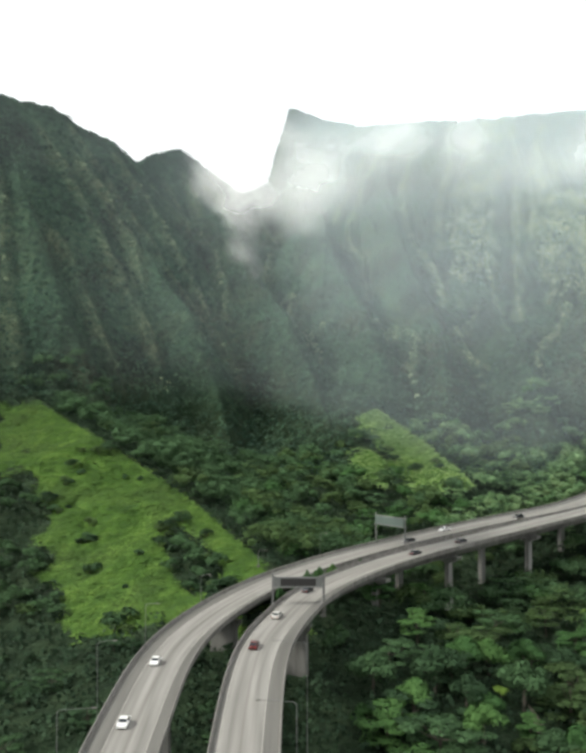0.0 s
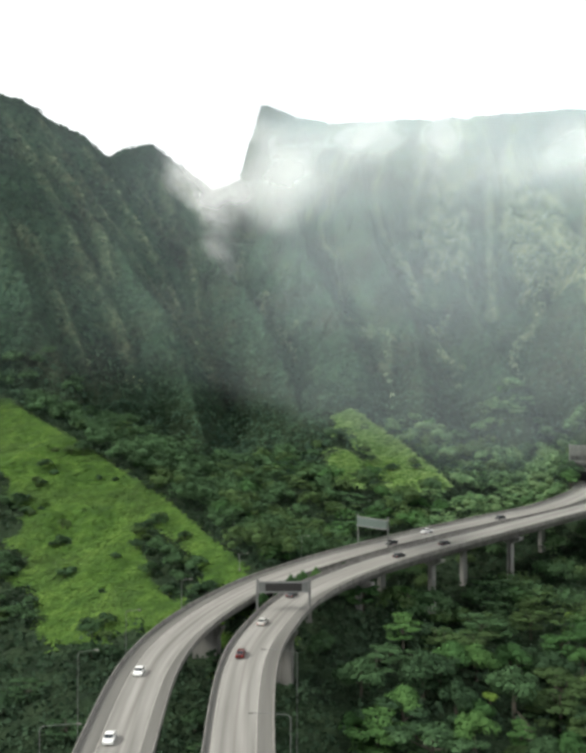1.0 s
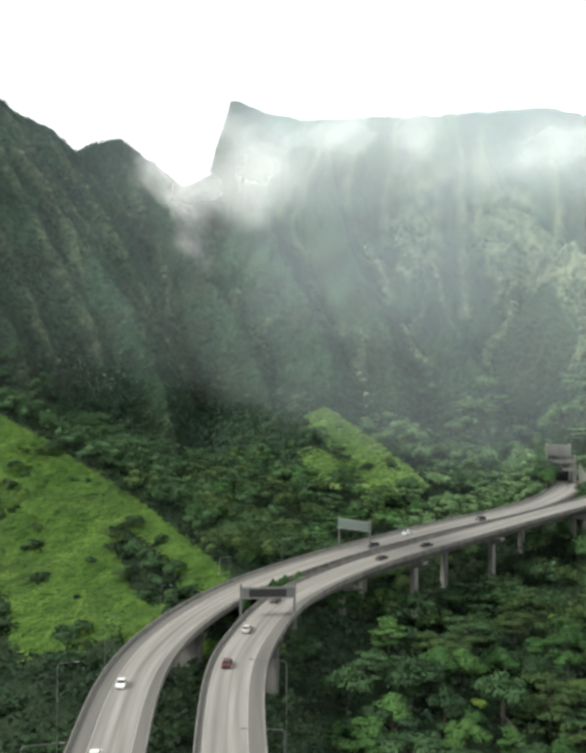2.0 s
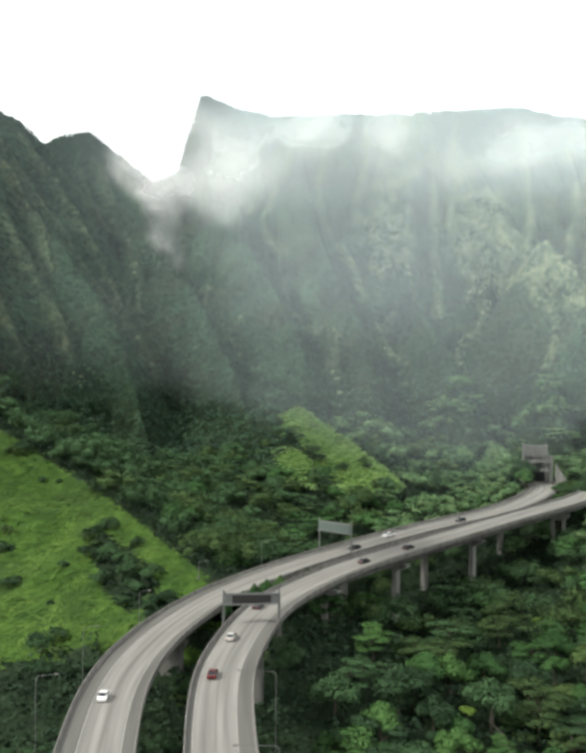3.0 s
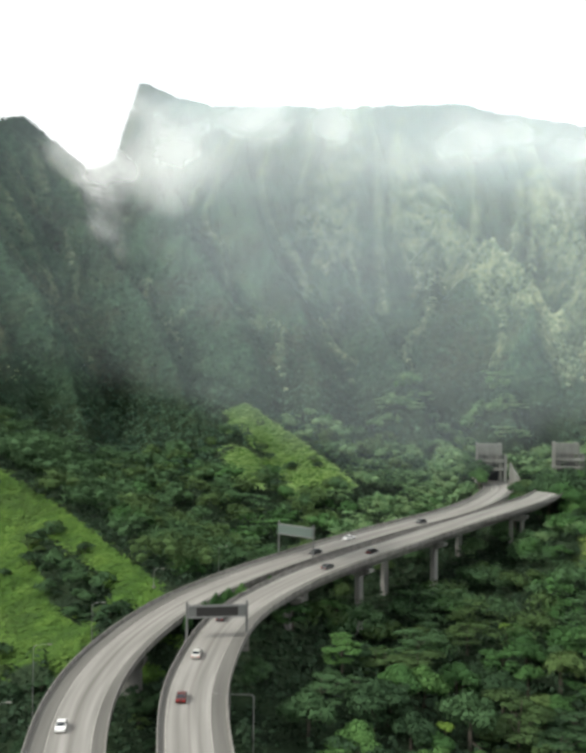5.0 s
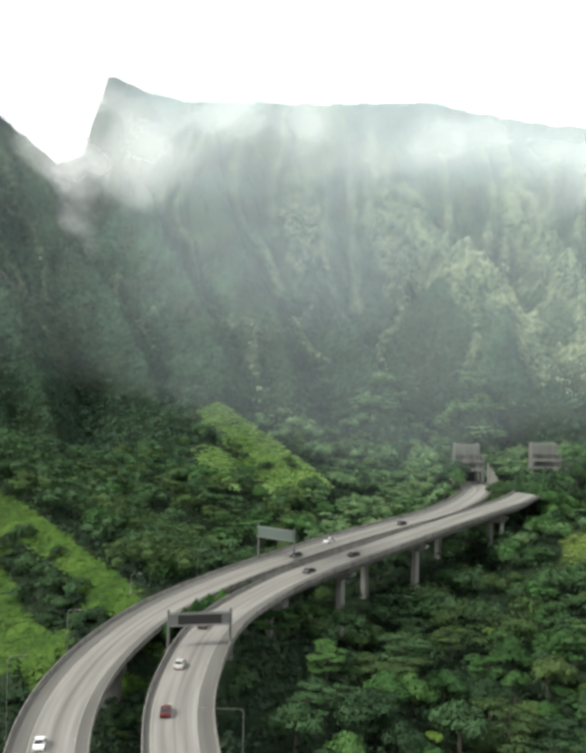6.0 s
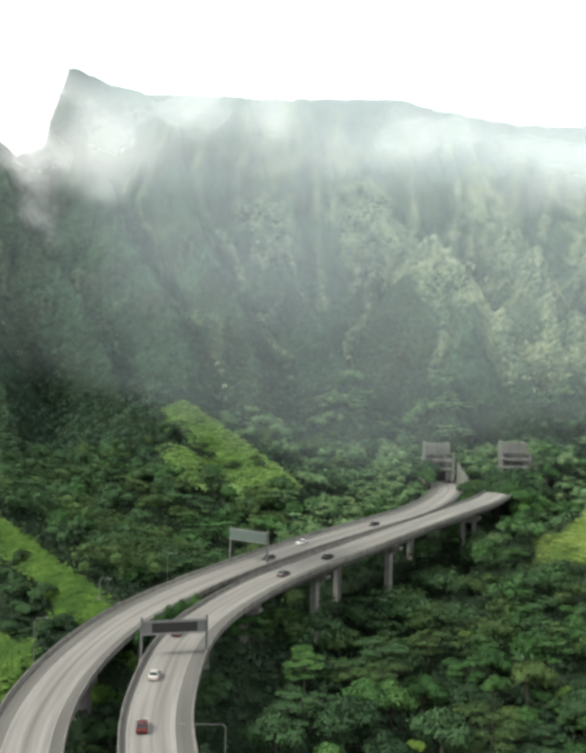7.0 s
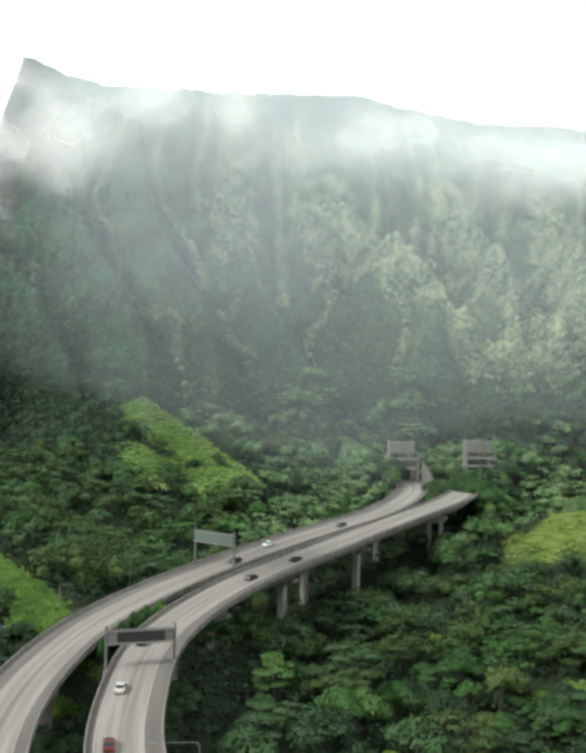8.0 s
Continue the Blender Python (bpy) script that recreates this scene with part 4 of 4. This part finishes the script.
def plant():
    rng = np.random.RandomState(11)
    # the specimen trees that stand out
    singles = [(6, 58, 236, 0.75), (2, 60, 262, 1.05), (1, 31, 283, 1.0), (1, 47, 300, 0.9), (1, 40, 262, 0.95), (0, 66, 282, 1.0), (2, 84, 290, 0.9), (7, 30, 240, 1.0), (4, 92, 266, 1.0), (6, 100, 300, 0.7)]
    # crowns that rise beside and between the decks
    rise = {(169, 402): 18.5, (174, 411): 19.5, (180, 419): 20.5, (187, 425): 20.5, (195, 430): 21, (203, 434): 22, (145, 397): 13, (149.5, 405): 14, (153, 415): 15, (171, 420): 18, (174, 430): 19.5, (164, 425): 17, (172, 396): 12, (179, 404): 14, (168, 388): 7, (186, 412): 16, (158, 421): 16, (165, 418): 16, (144.5, 436): 23, (142, 430): 21}
    for (x, y), top in rise.items():
        singles.append((4 if x > 168 and int(x) % 3 else 3 + int(x) % 3, x, y, (top - land_at(x, y)) / 9.8))
    taken = [(x, y) for _, x, y, _ in singles]
    made = 0
    for k, x, y, s in singles:
        copy_thing(PROTOS[k], pose(x, y, land_at(x, y), 0, 0, rng.uniform(0, 360)) @ Matrix.Scale(s, 4))
        made += 1
    for x, y, top in ((0.6, 259, 2.2), (5.2, 265.5, 3.8), (8.6, 270, 4.8), (12.2, 274.5, 5.0), (16.4, 279.5, 5.0), (25.5, 289.5, 4.6)):
        g = land_at(x, y)
        copy_thing(PROTOS[4], pose(x, y, g, 0, 0, 40 * x) @ Matrix.Diagonal((0.46, 0.46, (top - g) / 9.5, 1)))
        made += 1
    x, y = jittered(rng, -140, 330, 120, 575, 8.8)
    ok = in_sight(x, y, 22) & ((y < 520) | ((x > 70) & (x < 200))) & (grassy(x, y) < 0.25) & (np.hypot((x - 13) / 10, (y - 219) / 27) > 1) & ((off_line(x, y, OPEN_STRIP)[0] > 6) | (x < 8)) & (off_line(x, y, TRACK)[0] > 2.2) & (off_line(x, y, GRASS_SPUR)[0] > 8) & (off_line(x, y, HILL_SPUR[:4])[0] > 7)
    x, y = x[ok], y[ok]
    z, (gap, deck) = land(x, y), road_gap(x, y)
    order = np.argsort(y)
    slope = beside(x, y, GRASS_SPUR)
    far_q = {0: [], 1: [], 2: [], 3: []}
    for i in order:
        if any((x[i] - a) ** 2 + (y[i] - b) ** 2 < 36 for a, b in taken):
            continue
        k = KINDS[rng.randint(len(KINDS))]
        if x[i] < -15 and k in (1, 4, 5):
            k = 3
        if (y[i] > 318 and rng.rand() < 0.26) or (x[i] < -28 and y[i] < 280 and rng.rand() < 0.65):
            continue
        s = 0.65 + 0.9 * rng.rand() ** 1.3
        if slope[i] > 0 and x[i] < 0:
            s *= 0.55
        # deck shade painted by kind: fresh crowns near the decks become dark ones
        if gap[i] < 16 and k in (1, 4):
            k = 3
        if gap[i] < 13:
            room = deck[i] - 5.0 - z[i]
            if gap[i] < 5 or room < 4:
                continue
            s = min(s, room / 11.5)
        if np.hypot(x[i] - 172, y[i] - 432) < 26:
            s *= 0.65
        if y[i] < 318 and made < 285:
            copy_thing(PROTOS[k], pose(x[i], y[i], z[i] - 2.0, 0, 0, rng.uniform(0, 360)) @ Matrix.Diagonal((s, s, s * rng.uniform(0.85, 1.1), 1)))
            made += 1
        else:
            r = np.random.RandomState(int(1000 + i))
            form = umbrella_lobes if k in (0, 1, 2, 7) and r.rand() < 0.6 else dome_lobes
            lob = form(r, 10.0 * s, 7.6 * s)
            near = y[i] < 365
            q = np.concatenate([hearts(lob[:5], 0.42 if near else 0.6), sprays(r, lob, 420 if near else 260, 0.9 if near else 1.15)])
            q += np.array([x[i], y[i], z[i] - 0.4])
            # crowns near the portals take the leaves with sunlight painted in
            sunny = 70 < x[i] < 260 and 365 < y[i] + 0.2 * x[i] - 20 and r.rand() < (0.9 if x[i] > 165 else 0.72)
            kind = {1: 1, 4: 1, 2: 2, 5: 2}.get(k, 0)
            if x[i] < 30 and kind == 1 and r.rand() < 0.75:      # few fresh crowns below the west wall
                kind = 2 if r.rand() < 0.5 else 0
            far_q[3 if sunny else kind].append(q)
    for k, mat, lab in ((0, LEAF_DEEP, "deep green wood filling the upper valley"), (1, LEAF_FRESH, "fresh green wood filling the upper valley"), (2, LEAF_OLIVE, "olive green wood filling the upper valley"), (3, LEAF_SUNLIT, "pale green wood below the tunnel portals, sunlight painted into its leaves")):
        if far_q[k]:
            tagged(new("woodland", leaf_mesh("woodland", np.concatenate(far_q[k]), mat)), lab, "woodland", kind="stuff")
    for p in PROTOS:
        for o in (*p.children_recursive, p):
            bpy.data.objects.remove(o)


plant()


def undergrowth():
    """Low growth that closes the floor of the wood; its dark leaves paint the shade between the crowns."""
    rng = np.random.RandomState(41)
    x, y = jittered(rng, -150, 330, 110, 520, 4.2)
    gap, deck = road_gap(x, y)
    z = land(x, y)
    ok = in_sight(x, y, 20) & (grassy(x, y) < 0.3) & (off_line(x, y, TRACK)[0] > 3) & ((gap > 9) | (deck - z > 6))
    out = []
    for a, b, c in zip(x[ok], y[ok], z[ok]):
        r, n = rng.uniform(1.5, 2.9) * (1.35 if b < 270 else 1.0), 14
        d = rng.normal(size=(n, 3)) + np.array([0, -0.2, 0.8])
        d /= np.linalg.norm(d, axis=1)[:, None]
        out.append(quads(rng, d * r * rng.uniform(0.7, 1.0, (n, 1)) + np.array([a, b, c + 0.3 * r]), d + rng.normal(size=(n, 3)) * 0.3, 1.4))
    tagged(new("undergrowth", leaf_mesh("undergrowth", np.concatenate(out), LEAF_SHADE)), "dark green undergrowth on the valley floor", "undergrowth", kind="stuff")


undergrowth()


def scrub():
    """Low bush that covers the mountain sides."""
    rng = np.random.RandomState(21)
    x, y = jittered(rng, -280, 500, 470, 1010, 4.3)
    ok = in_sight(x, y, 30) & (grassy(x, y) < 0.3)
    x, y = x[ok], y[ok]
    z = land(x, y)
    e = 3.0
    gx, gy = (land(x + e, y) - land(x - e, y)) / (2 * e), (land(x, y + e) - land(x, y - e)) / (2 * e)
    nrm = np.stack([-gx, -gy, np.ones_like(gx)], 1)
    nrm /= np.linalg.norm(nrm, axis=1)[:, None]
    seen = (nrm * np.stack([-8 - x, 25 - y, 60 - z], 1)).sum(1) > 0
    lit_fern = crest_lit_fern(x, y)
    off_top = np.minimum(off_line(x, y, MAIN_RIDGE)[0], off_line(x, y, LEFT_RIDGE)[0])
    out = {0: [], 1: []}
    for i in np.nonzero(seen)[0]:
        # pale leaves paint the lit crests, dark bush stays in the gullies
        pale = z[i] > 58 + rng.uniform(-10, 10) and lit_fern[i] > rng.uniform(0.35, 0.7)
        wall = z[i] > 75 and x[i] > 50 + rng.uniform(-50, 50)
        if wall and rng.rand() < 0.1:
            continue
        if wall:
            r, n, flat = rng.uniform(1.2, 2.6), 12, 1.0
        else:
            r, n, flat = (2.1 + 3.6 * rng.rand() ** 2 if z[i] < 110 else 1.6 + 2.8 * rng.rand() ** 2), 17, 0.6
        if off_top[i] < 14:
            r *= 0.65
        d = rng.normal(size=(n, 3)) + nrm[i] * 0.9
        d /= np.linalg.norm(d, axis=1)[:, None]
        p = d * np.array([r, r, r * 0.85]) * rng.uniform(0.78, 1.05, (n, 1)) + np.array([x[i], y[i], z[i] + r * (0.4 if wall else 0.65)])
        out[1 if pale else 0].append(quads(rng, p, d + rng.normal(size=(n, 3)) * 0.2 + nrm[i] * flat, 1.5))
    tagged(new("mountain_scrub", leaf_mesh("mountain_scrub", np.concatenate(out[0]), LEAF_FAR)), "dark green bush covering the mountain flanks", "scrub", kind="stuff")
    tagged(new("cliff_scrub", leaf_mesh("cliff_scrub", np.concatenate(out[1]), LEAF_LIT_CREST)), "pale green bush with crest light painted in, on fluted cliff ribs", "scrub", kind="stuff")


scrub()


def grasses():
    rng = np.random.RandomState(31)
    x, y = jittered(rng, -160, 270, 200, 570, 1.9)
    g = grassy(x, y)
    ok = in_sight(x, y, 15) & (g > rng.uniform(0.25, 0.55, x.size))
    x, y = x[ok], y[ok]
    z = land(x, y)
    field = (x > 140) & (y < 430)
    hill = (x > 10) & ~field & (y > 400)
    for sel, mat, nm, lab in ((~field & ~hill, GRASS_BLADE, "grass", "rough bright green grass on the slopes"), (hill, HILL_BLADE, "hill_grass", "green grass on the far hill spur, paled by painted haze and sun"), (field, FIELD_BLADE, "meadow_grass", "sunny yellow-green meadow grass")):
        m = sel.nonzero()[0]
        p = np.repeat(np.stack([x[m], y[m], z[m]], 1), 8 if nm == "grass" else 16, 0)
        p += rng.normal(size=p.shape) * np.array([0.9, 0.9, 0.12]) + np.array([0, 0, 0.3])
        nr = np.array([-0.1, -0.25, 1.0]) + rng.normal(size=p.shape) * 0.11
        tagged(new(nm, leaf_mesh(nm, quads(rng, p, nr, 1.1 if nm == "grass" else 0.9), mat)), lab, "grass", kind="stuff")


grasses()


def bush(x, y, r, mat, label, seed):
    rng = np.random.RandomState(seed)
    b = tagged(new("bush", None), label, "bush", "bushes on the grass slope")
    b.matrix_basis = pose(x, y, land_at(x, y) - 0.3)
    lobes = dome_lobes(rng, r * 1.25, r)
    bm = bmesh.new()
    bar(bm, (0, 0, -0.5), (0.1, 0, r * 0.6), 0.18, 6, 0.1)
    for c, rr in lobes[:4]:
        bar(bm, (0.1, 0, r * 0.4), c, 0.09, 5, 0.03)
    part("stem", bm, BARK, b)
    shared("foliage", leaf_mesh("foliage", sprays(rng, lobes, 380, 0.7), mat), b)


dice = random.Random(5)
CLUSTERS = [(-79, 400, 3, 3), (-88, 375, 6, 5), (-75, 336, 5, 4), (-93, 357, 6, 5), (-87, 324, 4, 4), (-48, 266, 4, 4), (-38, 334, 5, 3), (-33, 314, 5, 4), (-27, 293, 4, 4), (-20, 279, 4, 3), (-41, 322, 4, 4), (-62, 310, 2, 3), (80, 487, 2, 3), (56, 506, 3, 4), (66, 498, 3, 3)]
SPOTS = []
for cx, cy, many, wide in CLUSTERS:
    for k in range(many):
        SPOTS.append((cx + dice.gauss(0, wide * 0.6), cy + dice.gauss(0, wide), dice.uniform(1.8, 4.6)))
for k in range(6):
    SPOTS.append((dice.uniform(-100, -30), dice.uniform(290, 420), dice.uniform(1.2, 2.4)))
for k, (bx, by, br) in enumerate(SPOTS):
    bush(bx, by, br, LEAF_DEEP if k % 4 else LEAF_OLIVE, "dark green bush growing in the slope grass", 50 + k)


# ---- mist ----
# plan middle of the camera path, from which haze and clouds are laid out
VIEW_MIDDLE = (-8.0, 30.0)


def mist_material(name, tint, off):
    """Haze painted on a veil by its density: blue-grey all over, torn white cloud along the ridge."""
    m = bpy.data.materials.new(name)
    m.use_nodes = True
    n, l = m.node_tree.nodes, m.node_tree.links
    n.clear()
    out = n.new("ShaderNodeOutputMaterial")
    pos = world_place(n)
    sep = n.new("ShaderNodeSeparateXYZ")
    l.new(pos, sep.inputs[0])
    dx, dy = maths(n, l, "SUBTRACT", sep.outputs[0], VIEW_MIDDLE[0]), maths(n, l, "SUBTRACT", sep.outputs[1], VIEW_MIDDLE[1])
    reach = maths(n, l, "SQRT", maths(n, l, "ADD", maths(n, l, "MULTIPLY", dx, dx), maths(n, l, "MULTIPLY", dy, dy)))
    haze, cloud = haze_fill(n, l, pos, maths(n, l, "ADD", reach, off), sep.outputs[2]), wisp_fill(n, l, pos, reach, sep.outputs[2])
    both_fill = maths(n, l, "ADD", haze, cloud)
    fac = maths(n, l, "DIVIDE", both_fill, maths(n, l, "ADD", maths(n, l, "MULTIPLY", both_fill, 0.6), 1.0))
    hue = mixed(n, l, maths(n, l, "DIVIDE", cloud, maths(n, l, "ADD", both_fill, 0.001)), tint, (0.97, 0.97, 0.96))
    d, t, clear, both, mix = (n.new(k) for k in ("ShaderNodeBsdfDiffuse", "ShaderNodeBsdfTranslucent", "ShaderNodeBsdfTransparent", "ShaderNodeAddShader", "ShaderNodeMixShader"))
    # normals are set straight up and down so the veil stays sky-bright however it hangs
    for s, up in ((d, 1.0), (t, -1.0)):
        l.new(hue, s.inputs["Color"])
        v = n.new("ShaderNodeCombineXYZ")
        v.inputs[2].default_value = up
        l.new(v.outputs[0], s.inputs["Normal"])
    l.new(d.outputs[0], both.inputs[0])
    l.new(t.outputs[0], both.inputs[1])
    l.new(fac, mix.inputs[0])
    l.new(clear.outputs[0], mix.inputs[1])
    l.new(both.outputs[0], mix.inputs[2])
    l.new(mix.outputs[0], out.inputs[0])
    return m


def graded(n, l, value, points):
    """A smooth curve through (value, result) points, two at a time."""
    total = None
    for (a, fa), (b, fb) in zip(points, points[1:]):
        r = n.new("ShaderNodeMapRange")
        r.interpolation_type = "SMOOTHSTEP"
        r.inputs[1].default_value, r.inputs[2].default_value = a, b
        r.inputs[3].default_value, r.inputs[4].default_value = (fa if total is None else 0.0), (fb if total is None else fb - fa)
        l.new(value, r.inputs[0])
        total = r.outputs[0] if total is None else maths(n, l, "ADD", total, r.outputs[0])
    return total


def drifting(n, l, pos, size, seed, stretch=(1, 1, 1), detail=4):
    mp = n.new("ShaderNodeMapping")
    mp.inputs["Location"].default_value = (seed * 13.7, seed * 5.1, seed * 3.3)
    mp.inputs["Scale"].default_value = tuple(k / size for k in stretch)
    l.new(pos, mp.inputs["Vector"])
    return noise_of(n, l, 1.0, detail, mp.outputs[0])


def haze_fill(n, l, pos, reach, height):
    # air haze painted in: the veil thickens with distance from the camera path
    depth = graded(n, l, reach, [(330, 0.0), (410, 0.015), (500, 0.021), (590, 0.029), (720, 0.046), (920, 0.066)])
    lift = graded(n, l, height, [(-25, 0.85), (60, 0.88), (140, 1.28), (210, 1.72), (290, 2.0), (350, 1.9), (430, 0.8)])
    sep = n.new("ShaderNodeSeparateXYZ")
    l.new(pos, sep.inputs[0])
    bearing = maths(n, l, "DIVIDE", maths(n, l, "SUBTRACT", sep.outputs[0], VIEW_MIDDLE[0]), reach)
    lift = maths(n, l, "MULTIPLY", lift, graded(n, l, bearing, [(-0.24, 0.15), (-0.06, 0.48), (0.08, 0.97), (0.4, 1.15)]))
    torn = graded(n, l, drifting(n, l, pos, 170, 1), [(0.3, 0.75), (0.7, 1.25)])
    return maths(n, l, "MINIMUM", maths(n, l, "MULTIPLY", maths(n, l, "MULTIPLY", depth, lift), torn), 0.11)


# clouds that hang on the ridge: bearing and rise seen from the middle of the camera path, half width, half height,
# density
PUFFS = [(-0.036, 0.25, 0.036, 0.1, 0.5), (-0.058, 0.24, 0.045, 0.045, 0.42), (0.0, 0.23, 0.08, 0.06, 0.13), (0.04, 0.235, 0.1, 0.06, 0.14), (0.118, 0.272, 0.05, 0.03, 0.2), (0.2, 0.268, 0.035, 0.05, 0.15), (0.27, 0.235, 0.07, 0.03, 0.05),
         (0.354, 0.255, 0.045, 0.04, 0.17), (0.45, 0.24, 0.07, 0.03, 0.1), (0.53, 0.22, 0.1, 0.035, 0.13), (0.49, 0.19, 0.12, 0.035, 0.07)]


def wisp_fill(n, l, pos, reach, height):
    sep = n.new("ShaderNodeSeparateXYZ")
    l.new(pos, sep.inputs[0])
    bearing = maths(n, l, "DIVIDE", maths(n, l, "SUBTRACT", sep.outputs[0], VIEW_MIDDLE[0]), reach)
    rise = maths(n, l, "DIVIDE", maths(n, l, "SUBTRACT", height, 60), reach)
    flat = n.new("ShaderNodeCombineXYZ")
    l.new(bearing, flat.inputs[0])
    l.new(rise, flat.inputs[1])
    wind = drifting(n, l, flat.outputs[0], 0.075, 2, (1, 1.1, 1), 8)
    rag = maths(n, l, "ADD", maths(n, l, "MULTIPLY", maths(n, l, "SUBTRACT", wind, 0.5), 1.7), maths(n, l, "MULTIPLY", maths(n, l, "SUBTRACT", drifting(n, l, flat.outputs[0], 0.03, 6, (1, 1, 1), 6), 0.5), 0.5))
    total = maths(n, l, "MULTIPLY", graded(n, l, maths(n, l, "ADD", rise, maths(n, l, "MULTIPLY", rag, 0.035)), [(0.17, 0.0), (0.25, 0.05), (0.3, 0.015)]), graded(n, l, bearing, [(-0.1, 0.0), (0.02, 1.0)]))
    for b, r, wide, high, dense in PUFFS:
        side, up = maths(n, l, "DIVIDE", maths(n, l, "SUBTRACT", bearing, b), wide), maths(n, l, "DIVIDE", maths(n, l, "SUBTRACT", rise, r), high)
        away = maths(n, l, "SQRT", maths(n, l, "ADD", maths(n, l, "MULTIPLY", side, side), maths(n, l, "MULTIPLY", up, up)))
        puff = graded(n, l, maths(n, l, "ADD", away, rag), [(-0.2, dense), (1.2, 0.0)])
        total = maths(n, l, "SUBTRACT", maths(n, l, "ADD", total, puff), maths(n, l, "MULTIPLY", total, puff))
    thin = maths(n, l, "MULTIPLY", total, 0.5)      # each of the four veils holds its share
    return maths(n, l, "MULTIPLY", thin, graded(n, l, height, [(330, 1.0), (410, 0.0)]))


def mist_shell(off, z0, z1, tint):
    """An added veil for painted haze and cloud, a little way off the mountain sides all round the valley head."""
    turns, heights, steps = np.radians(np.arange(-34, 58, 1.3)), np.arange(z0, z1 + 1, 9.0), np.arange(300, 1200, 6.0)
    px = VIEW_MIDDLE[0] + np.sin(turns)[:, None] * steps
    py = VIEW_MIDDLE[1] + np.cos(turns)[:, None] * steps
    ground_z = np.maximum.accumulate(land(px, py), axis=1)
    hit = np.stack([np.where(ground_z[:, -1] > z, steps[np.argmax(ground_z > z, axis=1)], 0) for z in heights])
    for j in range(1, len(heights)):
        hit[j] = np.where(hit[j] == 0, hit[j - 1], hit[j])
    p = np.pad(hit, 4, mode="edge")
    hit = np.min([p[a:a + hit.shape[0], b:b + hit.shape[1]] for a in range(9) for b in range(9)], axis=0)
    for _ in range(14):
        p = np.pad(hit, 1, mode="edge")
        hit = np.minimum(hit, (p[1:-1, 1:-1] * 2 + p[:-2, 1:-1] + p[2:, 1:-1] + p[1:-1, :-2] + p[1:-1, 2:]) / 6)
    hit = hit - off
    k = len(turns)
    verts = [(VIEW_MIDDLE[0] + math.sin(a) * hit[j, i], VIEW_MIDDLE[1] + math.cos(a) * hit[j, i], z) for j, z in enumerate(heights) for i, a in enumerate(turns)]
    faces = [(j * k + i, j * k + i + 1, (j + 1) * k + i + 1, (j + 1) * k + i) for j in range(len(heights) - 1) for i in range(k - 1)]
    return tagged(new("mist_bank", mesh_of("mist_bank", verts, faces, [mist_material("mist", tint, off)], True)), "added veil with painted haze and torn cloud before the mountain sides", "mist", kind="stuff")


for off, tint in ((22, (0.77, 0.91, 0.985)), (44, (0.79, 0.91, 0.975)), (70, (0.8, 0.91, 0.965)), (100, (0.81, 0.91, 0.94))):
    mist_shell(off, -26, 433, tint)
